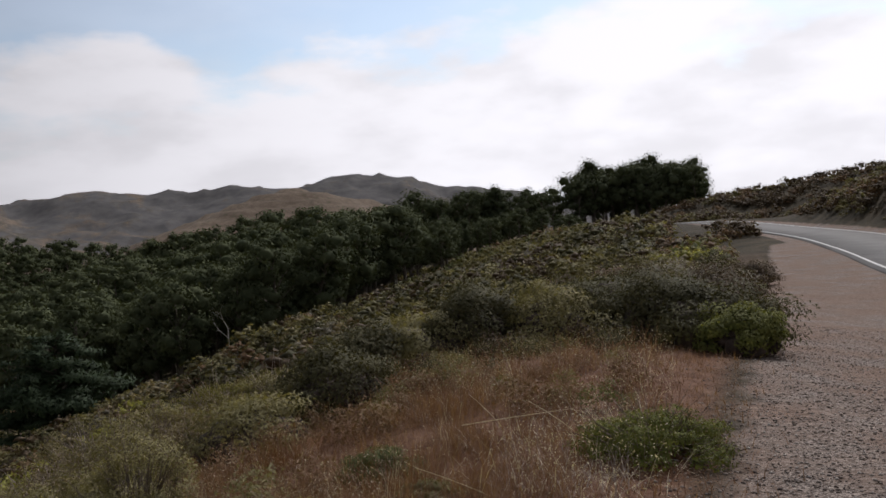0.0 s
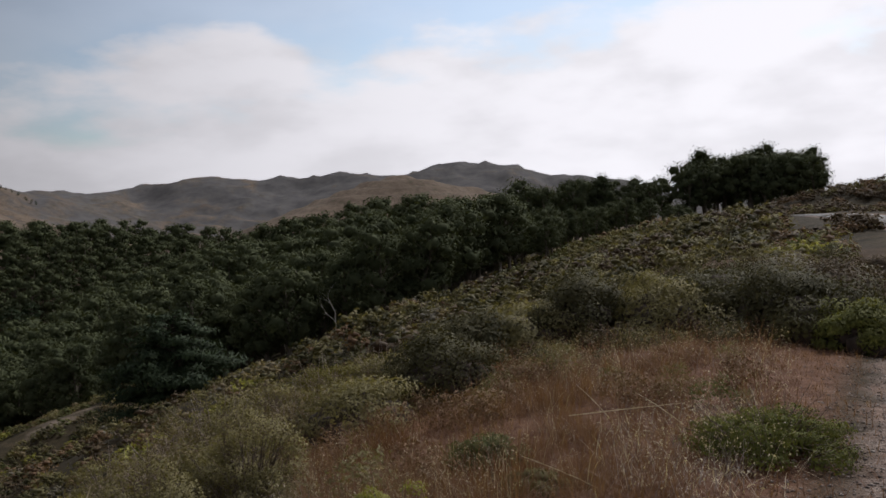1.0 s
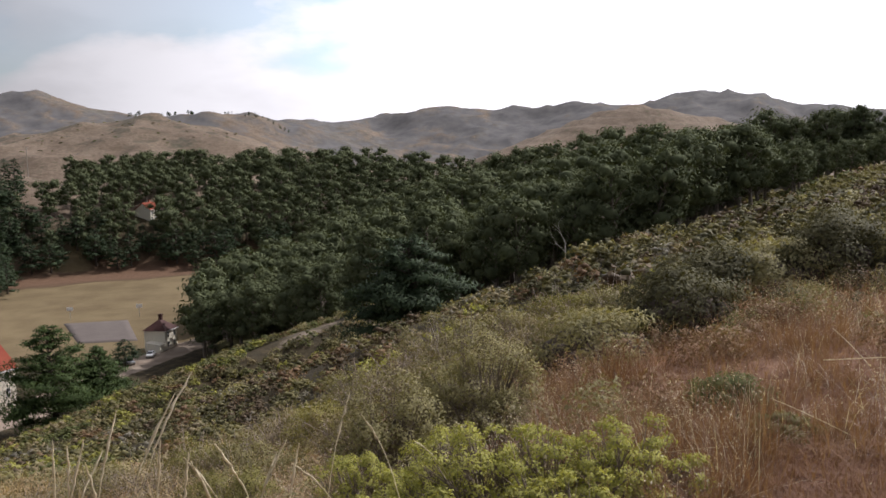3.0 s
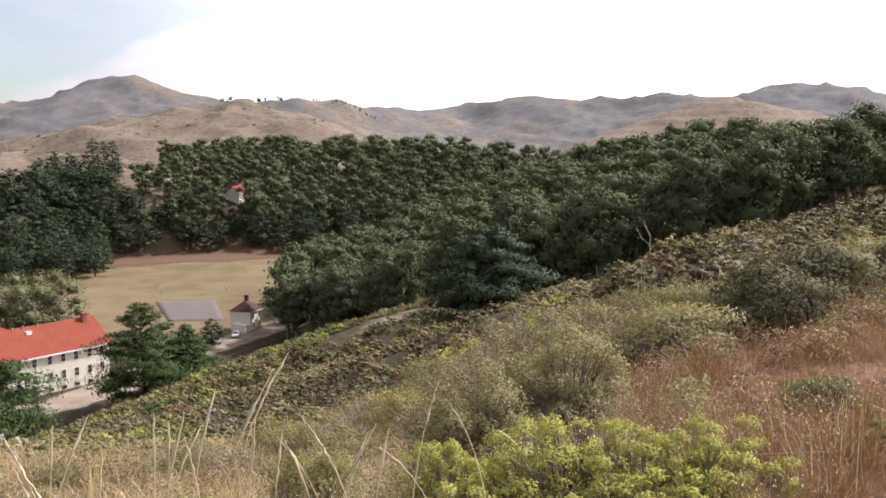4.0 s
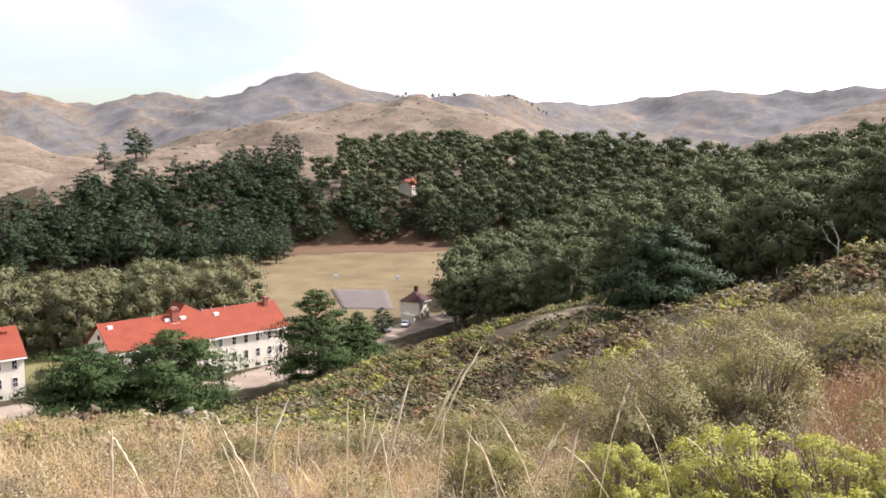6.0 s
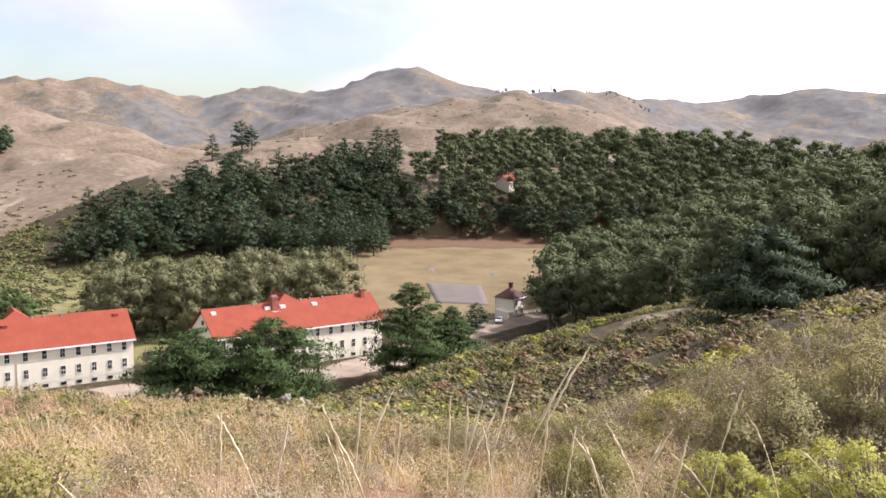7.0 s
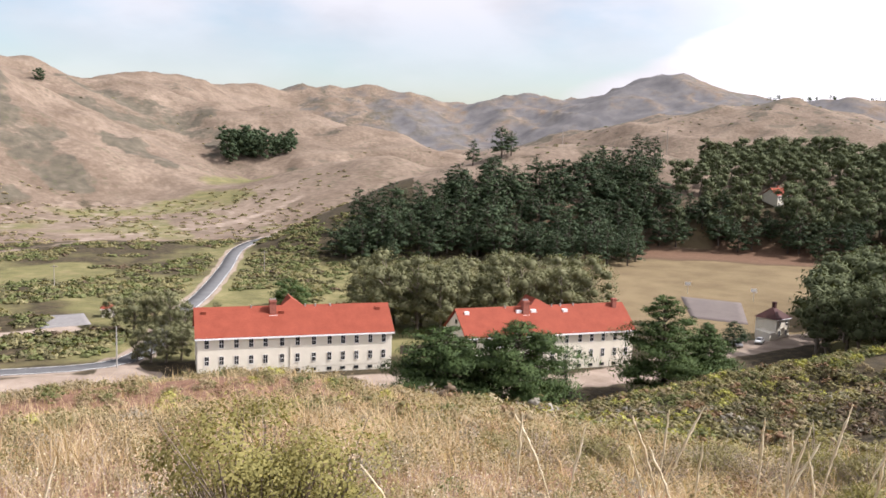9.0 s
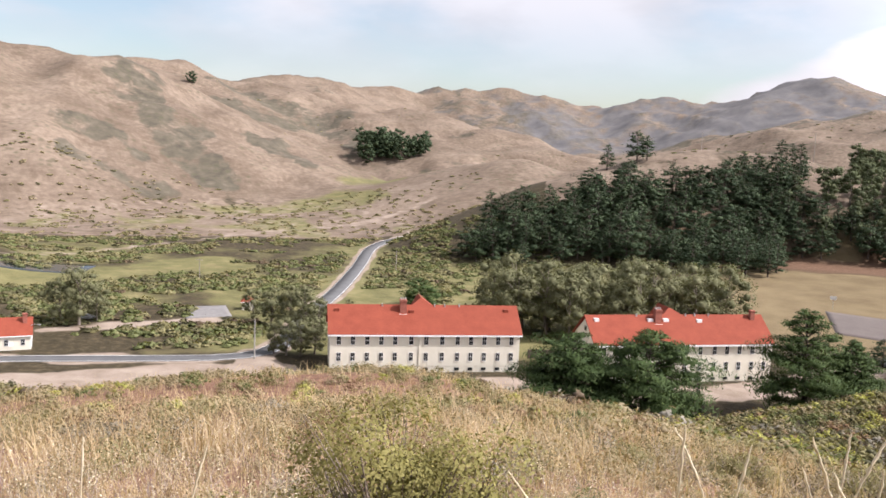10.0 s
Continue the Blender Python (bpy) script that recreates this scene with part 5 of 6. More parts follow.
bush("coyote_bush", 74.2, 4.3, 1.4, 1.14, PALE_TIPS, "olive coyote bush with pale tips and woody base", 205, 17000, 0.024)
bush("coyote_bush", 70.6, 4.7, 0.8, 0.75, PALE_TIPS, "coyote bush with bare twigs below", 221, 8000, 0.023)
bush("green_bush", 87.3, 4.05, 1.3, 0.62, FRESH, "low green bush in dry grass", 206, 5000, 0.026)
bush("coyote_bush", 26.0, 6.9, 1.25, 0.95, COYOTE, "grey green coyote bush with seedy tops", 208, 6500, 0.030)
bush("coyote_bush", 20.0, 7.4, 1.15, 0.95, COYOTE, "coyote bush with pale tips", 209, 6000, 0.030)
bush("coyote_bush", 12.6, 9.6, 1.6, 0.62, COYOTE, "low olive coyote bush with yellowish tips", 210, 9000, 0.042)
bush("coyote_bush", 7.2, 10.4, 1.5, 0.75, ROADSIDE, "grey green coyote bush at the grass edge", 219, 8000, 0.046)
bush("coyote_bush", 22.4, 8.3, 1.3, 0.8, COYOTE, "olive coyote bush with twiggy grey base", 218, 7000, 0.034)
bush("green_bush", 5.0, 6.4, 0.75, 0.34, GREEN_BRUSH, "small green bush in rusty grass", 211, 5000, 0.030)
bush("green_bush", 2.0, 5.6, 0.5, 0.2, COYOTE, "small olive bush in rusty grass", 212, 4600, 0.030)
bush("yellow_bush", 27.5, 6.0, 0.7, 0.4, YELLOW_BRUSH, "small yellow bush at the slope edge", 213, 4200, 0.028)
bush("coyote_bush", 36.5, 7.0, 1.0, 0.62, PALE_TIPS, "yellowish coyote bush on the slope", 214, 5200, 0.026)
bush("coyote_bush", 50, 3.5, 0.75, 0.32, YELLOW_BRUSH, "low yellowish bush at the grass edge", 215, 4600, 0.024)
# a loose row of twiggy bushes where the shoulder drops away
EDGE = [(21.6, 12.4, 2.0, 1.0, COYOTE), (18.0, 13.0, 1.7, 0.72, COYOTE), (24.8, 11.8, 1.7, 0.85, TAN_BRUSH), (14.4, 13.4, 1.7, 0.60, PALE_TIPS), (11.0, 13.6, 1.6, 0.50, COYOTE), (27.6, 12.6, 1.6, 0.75, COYOTE),
        (30.4, 11.2, 1.2, 0.65, PALE_TIPS), (33.0, 12.4, 1.5, 0.75, TAN_BRUSH), (35.8, 10.8, 1.3, 0.60, COYOTE), (38.4, 12.2, 1.6, 0.70, PALE_TIPS), (41.2, 11.2, 1.4, 0.60, TAN_BRUSH), (44.4, 12.2, 1.5, 0.62, COYOTE),
        (47.8, 11.0, 1.2, 0.50, TAN_BRUSH), (16.4, 10.8, 1.3, 0.60, TAN_BRUSH), (28.8, 9.4, 1.1, 0.55, TAN_BRUSH), (23.2, 9.8, 1.2, 0.60, TAN_BRUSH), (51.5, 12.0, 1.3, 0.5, COYOTE), (55.5, 11.4, 1.2, 0.45, TAN_BRUSH), (19.6, 9.6, 1.0, 0.5, PALE_TIPS)]
for i, (b, d, w, h, m) in enumerate(EDGE):
    bush("edge_bush", b, d, w, h, m, {id(TAN_BRUSH): "pale dead twiggy bush at the slope edge", id(PALE_TIPS): "olive bush with pale seedy tips at the slope edge"}.get(id(m), "olive coyote bush with grey twigs at the slope edge"), 700 + i, 2400 if m is TAN_BRUSH else 5200, 0.036, "shrub", 26, "bushes at the slope edge", True)
# the bank of larger bushes beside the gravel
BANK = [(5.5, 12.5, 2.0, 0.95, ROADSIDE), (1.8, 12.8, 1.7, 1.0, COYOTE), (-1.4, 13.0, 1.9, 1.15, ROADSIDE), (-4.6, 13.4, 1.5, 0.8, BROWN_BRUSH), (-6.9, 13.0, 2.1, 1.1, COYOTE), (-10.2, 13.4, 2.2, 1.15, ROADSIDE),
        (-13.2, 12.8, 2.3, 1.05, ROADSIDE), (-16.3, 12.4, 2.2, 1.05, ROADSIDE), (-17.9, 11.6, 1.4, 0.7, FRESH), (-15.2, 16.2, 2.9, 1.45, SAGE), (-17.0, 15.8, 2.0, 1.1, BROWN_BRUSH),
        (-11.0, 18.5, 3.0, 1.45, ROADSIDE), (-14.0, 21.5, 3.2, 1.35, BROWN_BRUSH), (-8.0, 23, 3.2, 1.35, ROADSIDE), (-16.5, 27, 3.0, 1.3, ROADSIDE), (-18.8, 31, 2.4, 1.3, BROWN_BRUSH), (-12.5, 30, 3.4, 1.5, ROADSIDE)]
for i, (b, d, w, h, m) in enumerate(BANK):
    w, h = w * (0.80, 1.05, 0.92)[i % 3], h * (0.90, 0.76, 0.98, 0.82)[i % 4]
    bush("brush_bush", b, d, w, h, m, {id(SAGE): "dark bush topped with whitish seed heads", id(BROWN_BRUSH): "dry dark brown bush in the roadside brush", id(COYOTE): "olive coyote bush in the roadside brush"}.get(id(m), "dense dark olive bush in the roadside brush"), 230 + i, 13500, 0.050, "shrub", 26, "roadside brush")

TONES = [("olive", COYOTE, "olive coyote brush covering the slopes"), ("green", GREEN_BRUSH, "green brush covering the slopes"), ("rusty", RUST, "dry rusty brush on the slopes"),
         ("grey", SAGE, "grey sage brush on the slopes"), ("yellow", YELLOW_BRUSH, "yellow green brush on the slopes"), ("tan", TAN_BRUSH, "tan seedy brush on the slopes"), ("brown", BROWN_BRUSH, "dark brown dry brush on the road bank"), ("dark", ROADSIDE, "dark olive brush along the spur")]


def scatter(rng, runs):
    """Random places in sectors (bearing, bearing, distance, distance, count, size, level), kept off roads, plots, gravel and the field."""
    xs = []
    for b0, b1, d0, d1, n, s, level in runs:
        b, d = rng.uniform(b0, b1, n), np.sqrt(rng.uniform(d0 ** 2, d1 ** 2, n))
        a = np.radians(b)
        xs.append(np.stack((-np.sin(a) * d, np.cos(a) * d, s * rng.uniform(0.55, 1.35, n), np.full(n, level)), -1))
    xs = np.concatenate(xs)
    x, y = xs[:, 0], xs[:, 1]
    ok = np.ones(len(xs), bool)
    for line, half, _ in LINES:
        ok &= near_line(x, y, line)[0] > half + 1.5 + xs[:, 2] * 0.5
    for px, py, rad, _ in HOUSE_PADS:
        ok &= np.hypot(x - px, y - py) > rad * 0.95
    z = land(x, y)
    cv = covers(x, y, z)
    ok &= (cv["field"] < 0.3) & (cv["gravel"] < 0.35) & (cv["bare"] < 0.5)
    return xs[ok], z[ok]


def brush_cover():
    """Brush over the slopes, too many to count: one object for each tone."""
    rng = np.random.default_rng(33)
    tiny = [shrub_arrays(300 + i, 1.0, 0.62, 520, 0.050, 0.030, 22, False, 0.0, 1.2, True, 0.15)[1] for i in range(4)]
    near = [shrub_arrays(306 + i, 1.0, 0.50, 230, 0.072, 0.046, 14, False, 0.5, 1.2, True, 0.17)[1] for i in range(4)]
    mid = [shrub_arrays(310 + i, 1.0, 0.46, 82, 0.104, 0.066, 9, False, 0.6, 1.1, True)[1] for i in range(4)]
    dots = [shrub_arrays(320 + i, 1.0, 0.27, 26, 0.22, 0.18, 4, False, 0.9, 1.0, True, 0.24)[1] for i in range(4)]
    runs = [(26, 98, 4.2, 8, 110, 0.42, 0), (-12, 17, 7.6, 12.2, 90, 0.5, 0), (8, 40, 6, 14, 100, 0.55, 0), (40, 98, 8, 16, 220, 0.55, 0),
            (-14, 60, 13, 26, 260, 0.9, 1), (-14, 60, 26, 45, 420, 1.3, 1), (60, 98, 14, 40, 520, 0.7, 1), (-14, 62, 45, 100, 1800, 2.4, 2), (62, 98, 40, 125, 500, 2.0, 2), (20, 60, 95, 150, 1200, 2.4, 2), (21, 50, 104, 140, 800, 2.2, 2),
            (-32, -17, 66, 114, 1150, 2.3, 2), (-30, -14, 148, 205, 620, 3.2, 2), (-14, 3, 80, 240, 360, 3.8, 2), (-17, -14, 30, 70, 60, 2.2, 2), (-14, -6, 95, 128, 80, 3.2, 2), (-14, 10, 24, 80, 420, 1.9, 2),
            (68, 98, 208, 300, 1900, 4.6, 3), (68, 98, 300, 430, 2300, 4.0, 3), (60, 72, 255, 400, 800, 3.6, 3), (66, 98, 430, 620, 1100, 3.4, 3), (55, 85, 900, 1250, 160, 3.4, 3), (34, 52, 1250, 1500, 160, 4.5, 3), (44, 60, 400, 520, 120, 2.0, 3)]
    xs, z = scatter(rng, runs)
    far = np.hypot(xs[:, 0], xs[:, 1]) > 205
    wet = capsule(xs[:, 0], xs[:, 1], (99, 292), (84, 345), 15) > 0.4
    thick = lattice(xs[:, 0] / 30, xs[:, 1] / 30, 41) + 0.6 * lattice(xs[:, 0] / 12, xs[:, 1] / 12, 42) > -0.45
    xs, z = xs[~far | (thick & ~wet)], z[~far | (thick & ~wet)]
    n = lattice(xs[:, 0] / 9, xs[:, 1] / 9, 21) + rng.normal(0, 0.5, len(xs))
    r = np.hypot(xs[:, 0], xs[:, 1])
    tone = np.where(n > 0.6, 1, np.where(n > -0.45, 0, np.where(n > -0.85, 2, 3)))
    u = rng.uniform(0, 1, len(xs))
    tone = np.where((tone == 1) & (r < 60) & (u < 0.5), 4, tone)
    tone = np.where((r > 45) & (r < 140) & (u > 0.95), 4, tone)
    b = bearing_of(xs[:, 0], xs[:, 1])
    tone = np.where((r < 45) & (b > 38) & (u > 0.2) & (u < 0.65), 5, tone)
    tone = np.where((r > 5.5) & (r < 26) & (b < 15) & (u < 0.7), 2, tone)
    tone = np.where((r > 45) & (r < 125) & (b < 30) & (u > 0.2) & (u < 0.5), 2, tone)
    tone = np.where((r > 60) & (r < 210) & (b < -13), np.where(u < 0.62, 6, np.where(u < 0.8, 2, 0)), tone)
    tone = np.where((r > 10) & (r < 140) & (b < 24) & (b > -13), np.where(u < 0.34, 7, np.where(u < 0.56, 6, np.where((u > 0.96) & (b > 6), 4, 0))), tone)
    w = lattice(xs[:, 0] / 14, xs[:, 1] / 14, 23) * 0.35 + rng.uniform(0, 1, len(xs))
    tone = np.where((r > 40) & (r < 160) & (b >= 6) & (b < 98), np.where(w < 0.22, 7, np.where(w < 0.30, 6, np.where(w < 0.40, 2, np.where(w < 0.47, 3, np.where(w < 0.60, 5, np.where(w < 0.86, 0, np.where(w < 0.98, 1, 4))))))), tone)
    # gully brush gets darker, browner tones: the gully's shade put into colour
    shaded_gully = (r > 68) & (r < 106) & (b > 21) & (b < 37)
    tone = np.where(shaded_gully, np.where(u < 0.30, 6, np.where(u < 0.52, 7, np.where(u < 0.66, 2, np.where(u < 0.76, 3, 0)))), tone)
    face = (r > 106) & (r < 150) & (b > 21) & (b < 54)
    tone = np.where(face, np.where(u < 0.18, 7, np.where(u < 0.40, 1, np.where(u < 0.50, 4, np.where(u < 0.62, 5, np.where(u < 0.70, 2, 0))))), tone)
    tone = np.where(r > 205, np.where(u < 0.20, 7, np.where(u < 0.62, 1, np.where(u < 0.66, 6, 0))), tone)
    tone = np.where((r > 205) & (b < 30), 6, tone)
    tone = np.where((r > 425) & (b > 60), np.where(u < 0.5, 0, np.where(u < 0.85, 5, 7)), tone)
    for k, (key, mat, label) in enumerate(TONES):
        pieces = []
        for level, protos in enumerate((tiny, near, mid, dots)):
            m = (tone == k) & (xs[:, 3] == level)
            if m.any():
                pieces.append(merge_copies(protos, [(int(rng.integers(4)), a, d, c - 0.05 * s, rng.uniform(0, 6.28), s) for (a, d, s, _), c in zip(xs[m], z[m])]))
        me = smooth(raw_mesh("brush", *joined(pieces)))
        me.materials.append(mat)
        tagged(new("brush", me), label, "brush", kind="stuff")


brush_cover()


def blades(rng, x, y, tall, width, bend, seg=3, lie=0.0):
    """Curved grass blades, each a strip that narrows to its tip; lie tips them over."""
    n = len(x)
    z = land(x, y)
    a = rng.uniform(0, 2 * np.pi, n)
    out = np.stack((np.cos(a), np.sin(a), np.zeros(n)), -1)
    side = np.stack((-np.sin(a), np.cos(a), np.zeros(n)), -1)
    h = tall * rng.uniform(0.35, 1.25, n)
    bd = bend * rng.uniform(0.2, 1.6, n)
    tip = np.clip(rng.normal(lie, 0.35, n), 0, 1.35)
    cs, sn = np.cos(tip), np.sin(tip)
    base = np.stack((x, y, z - 0.01), -1)
    rows = []
    for k in range(seg + 1):
        t = k / seg
        along, across = h * (t - 0.2 * bd * t * t), bd * h * t * t
        c = base + out * (across * cs + along * sn)[:, None] + np.array([0, 0, 1.0]) * np.maximum(along * cs - across * sn, 0.02 * t)[:, None]
        w = side * (width * (1 - 0.85 * t) * 0.5)
        rows += [c - w, c + w]
    v = np.stack(rows, 1).reshape(-1, 3)
    m = 2 * (seg + 1)
    i = np.arange(n)[:, None] * m
    q = np.concatenate([i + np.array([[2 * k, 2 * k + 1, 2 * k + 3, 2 * k + 3 if k == seg - 1 else 2 * k + 2]]) for k in range(seg)])
    return v, q


def grass():
    rng = np.random.default_rng(44)

    def sector(n, b0, b1, d0, d1, p=1.0):
        b, d = rng.uniform(b0, b1, n), d0 + (d1 - d0) * rng.uniform(0, 1, n) ** p
        return -np.sin(np.radians(b)) * d, np.cos(np.radians(b)) * d

    def keep(x, y, thin):
        c = covers(x, y, land(x, y))
        patch = lattice(x / 1.1, y / 1.1, 31) + 0.6 * lattice(x / 0.35, y / 0.35, 32)
        for bx, by, bw in BUSH_SPOTS:
            patch = np.where(np.hypot(x - bx, y - by) < 0.42 * bw, patch - 0.9, patch)
        return (c["gravel"] + rng.normal(0, 0.22, len(x)) < 0.30) & (patch + rng.normal(0, 0.2, len(x)) > thin)
    # count, bearings, distances, crowding, height, width, bend, thinning, lying
    sets = [("dry_grass", DRY_GRASS, "tan dry grass covering the slope", [(42000, 28, 100, 2.2, 12, 1.3, 0.26, 0.0060, 0.8, -0.45, 0.3), (16000, 26, 100, 2.6, 12, 1.2, 0.46, 0.0045, 0.5, -0.3, 0.2), (26000, 36, 100, 9, 32, 1.2, 0.50, 0.016, 0.6, -0.4, 0.25)]),
            ("rusty_grass", RED_GRASS, "rusty brown dry grass covering the shoulder", [(62000, -22, 36, 2.6, 12.0, 1.1, 0.15, 0.0065, 0.9, -2.2, 0.5), (20000, -2, 17, 4.0, 8.5, 1.0, 0.40, 0.0050, 0.5, -0.5, 0.2), (22000, -8, 28, 4.0, 10, 1.0, 0.24, 0.0055, 0.7, -0.9, 0.35), (9000, -7, 11, 3.2, 6.2, 1.0, 0.17, 0.006, 0.9, -2.5, 0.45), (12000, -20, 40, 9, 24, 1.2, 0.16, 0.010, 0.8, -0.2, 0.35), (9000, -13, 20, 7.5, 12.8, 1.0, 0.42, 0.006, 0.6, -0.1, 0.35)]),
            ("dead_twigs", DRY_TWIG, "pale dead twigs tangled in the grass", [(20000, 12, 100, 2.4, 10, 1.2, 0.40, 0.0042, 0.45, -0.1, 0.45), (6000, -12, 16, 3.6, 11, 1.1, 0.34, 0.0045, 0.6, -0.3, 0.7)]),
            ("straw_stems", STRAW, "pale straw stems standing above the grass", [(5200, -14, 98, 2.6, 12, 1.2, 0.36, 0.0035, 0.5, -0.2, 0.5), (1500, 26, 98, 2.2, 6.0, 1.0, 0.50, 0.004, 0.5, -0.4, 0.25), (2200, -2, 18, 4.0, 8.0, 1.0, 0.42, 0.004, 0.5, -0.5, 0.45), (2600, -14, 24, 3.2, 10.0, 1.0, 0.40, 0.0042, 0.5, -0.2, 0.7)])]
    for name, mat, label, runs in sets:
        pieces = []
        for n, b0, b1, d0, d1, p, tall, width, bend, thin, lie in runs:
            x, y = sector(n, b0, b1, d0, d1, p)
            m = keep(x, y, thin)
            pieces.append(blades(rng, x[m], y[m], tall, width, bend, 2, lie))
        me = raw_mesh(name, *joined(pieces))
        me.materials.append(mat)
        tagged(new(name, me), label, "grass", kind="stuff")
    # pale seed heads and dry flecks over the grass
    x, y = sector(64000, -14, 98, 2.6, 11, 1.1)
    m = keep(x, y, -0.2)
    x, y = x[m], y[m]
    c = np.stack((x, y, land(x, y) + rng.uniform(0.03, 0.34, len(x))), -1)
    me = raw_mesh("seed_heads", *cards(rng, c, rng.normal(0, 1, c.shape), 0.014, 0.009, 0.0, 1.0, None, True))
    me.materials.append(STRAW)
    tagged(new("seed_heads", me), "pale seed heads and flecks over the dry grass", "grass", kind="stuff")


grass()


def pebbles():
    """Loose stones on the gravel shoulder."""
    rng = np.random.default_rng(61)
    n = 23000
    b, d = rng.uniform(-28, -2, n), 3.0 + 15 * rng.uniform(0, 1, n) ** 1.3
    x, y = -np.sin(np.radians(b)) * d, np.cos(np.radians(b)) * d
    g = covers(x, y, land(x, y))["gravel"]
    m = g + rng.normal(0, 0.15, n) > 0.36
    x, y = x[m], y[m]
    z = land(x, y)
    size = 0.006 + 0.011 * rng.uniform(0, 1, len(x)) ** 3
    me = raw_mesh("pebbles", *cores(rng, [((a, e, c + 0.2 * s), s) for a, e, c, s in zip(x, y, z, size)], 0.6, 1.0))
    me.materials.append(PEBBLE)
    tagged(new("pebbles", me), "loose grey brown gravel stones on the shoulder", "gravel", kind="stuff")


pebbles()


def tall_stalk(bearing, dist, tall, lean, way, seed):
    """One long arching stalk with a feathery seed head."""
    rng = np.random.default_rng(seed)
    x, y = at(bearing, dist)
    x, y = x - 0.38, y + 0.08
    tall = max(0.6, 1.5 - dist * math.tan(radians(11 + 12 * (1.25 - tall))) - land_z(x, y))
    a = radians(way)
    o = np.array([math.cos(a), math.sin(a), 0])
    pts = [np.array([0, 0, -0.03])]
    for k in range(1, 11):
        t = k / 10
        pts.append(o * lean * (0.35 * t + 0.65 * t ** 3.2) + np.array([0, 0, tall * (t - 0.16 * lean * t ** 4)]))
    e = tagged(new("grass_stalk"), "tall pale dry grass stalk arching over the slope", "grass stalk", "tall dry stalks")
    raw_part("stem", raw_mesh("stem", *tube(pts, np.linspace(0.0034, 0.0015, 11), 5)), STRAW, e)
    p = np.array(pts)
    head = [np.array([np.interp(t * 10, np.arange(11), p[:, i]) for i in range(3)]) + rng.normal(0, 0.0015, 3) for t in np.linspace(0.80, 1.0, 12)]
    swell = np.sin(np.linspace(0.25, 2.95, 12)) * rng.uniform(0.002, 0.0055, 12) + 0.001
    raw_part("seed_head", raw_mesh("seed_head", *tube(head, swell, 5)), STRAW, e, "feathery pale seed head")
    e.matrix_basis = stand(x, y, 0, 1.0)


# bearing, distance (from the middle of the path), reach, lean, way of leaning
for i, (b, d, t, l, w) in enumerate([(41.2, 2.7, 1.25, 0.42, 75), (41.8, 2.75, 1.12, 0.36, 70), (42.4, 2.8, 1.02, 0.20, 80), (42.9, 2.9, 0.85, 0.05, 100), (46.5, 2.6, 0.80, 0.22, 235), (38.0, 3.2, 0.85, 0.06, 30), (33.2, 3.2, 0.78, 0.28, 60), (32.6, 3.2, 0.70, 0.22, 70),
                                     (49.0, 3.0, 0.75, 0.15, 235), (52.0, 2.9, 0.95, 0.28, 80), (30.8, 3.3, 0.85, 0.30, 240), (56.0, 3.2, 0.80, 0.1, 60), (24.0, 3.8, 0.75, 0.35, 230), (21.5, 4.2, 0.95, 0.25, 235), (63.0, 3.0, 0.6, 0.3, 230), (88.0, 3.2, 0.75, 0.12, 70),
                                     (92.5, 3.6, 0.8, 0.05, 20), (47.5, 3.4, 0.75, 0.04, 60), (59.0, 2.9, 0.85, 0.02, 60), (18.0, 4.6, 0.8, 0.3, 230), (16.5, 5.2, 0.85, 0.25, 235), (31.5, 3.0, 0.8, 0.2, 245), (29.8, 3.1, 0.75, 0.12, 60), (28.6, 3.0, 0.9, 0.26, 235), (27.4, 3.4, 1.0, 0.22, 70), (44.2, 2.9, 0.9, 0.15, 60), (45.2, 3.0, 0.82, 0.3, 75), (39.6, 3.0, 0.8, 0.1, 240), (36.4, 3.1, 0.75, 0.08, 70), (48.2, 2.8, 0.95, 0.2, 250), (50.4, 3.0, 0.9, 0.05, 60), (54.2, 3.1, 0.9, 0.25, 240), (43.8, 3.3, 0.9, 0.02, 10)]):
    tall_stalk(b, d, t, l, w, 400 + i)


def stray_stem(bearing, dist, length, way, rise, seed):
    """A fallen pale stem lying across the brush."""
    a = radians(way)
    rng = np.random.default_rng(seed)
    pts = [np.array([math.cos(a) * length * t, math.sin(a) * length * t, 0.12 + rise * t - 0.25 * rise * t * t]) for t in np.linspace(-0.5, 0.5, 7)]
    me = raw_mesh("fallen_stem", *tube(pts, np.linspace(0.005, 0.002, 7), 4))
    me.materials.append(STRAW)
    ob = tagged(new("fallen_stem", me), "long pale dry stem fallen across the bushes", "grass stalk", "fallen stems")
    ob.matrix_basis = stand(*at(bearing, dist), 0, 1.0)


for i, (b, d, ln, w, rz) in enumerate([(16, 4.3, 1.0, -20, 0.25), (22, 4.0, 0.8, 160, 0.35), (8, 5.2, 0.7, 10, 0.1), (0, 5.6, 0.6, 150, 0.15), (-4, 7.2, 0.9, 10, 0.05), (-6.5, 7.0, 0.5, 140, 0.25), (-2, 7.6, 0.5, 120, 0.2), (64, 3.2, 0.7, 30, 0.4), (60, 3.6, 0.6, 200, 0.4), (13, 6.3, 0.8, 20, 0.3), (27, 3.6, 0.7, 60, 0.4), (86, 3.8, 0.7, 80, 0.3)]):
    stray_stem(b, d, ln, w, rz, 500 + i)

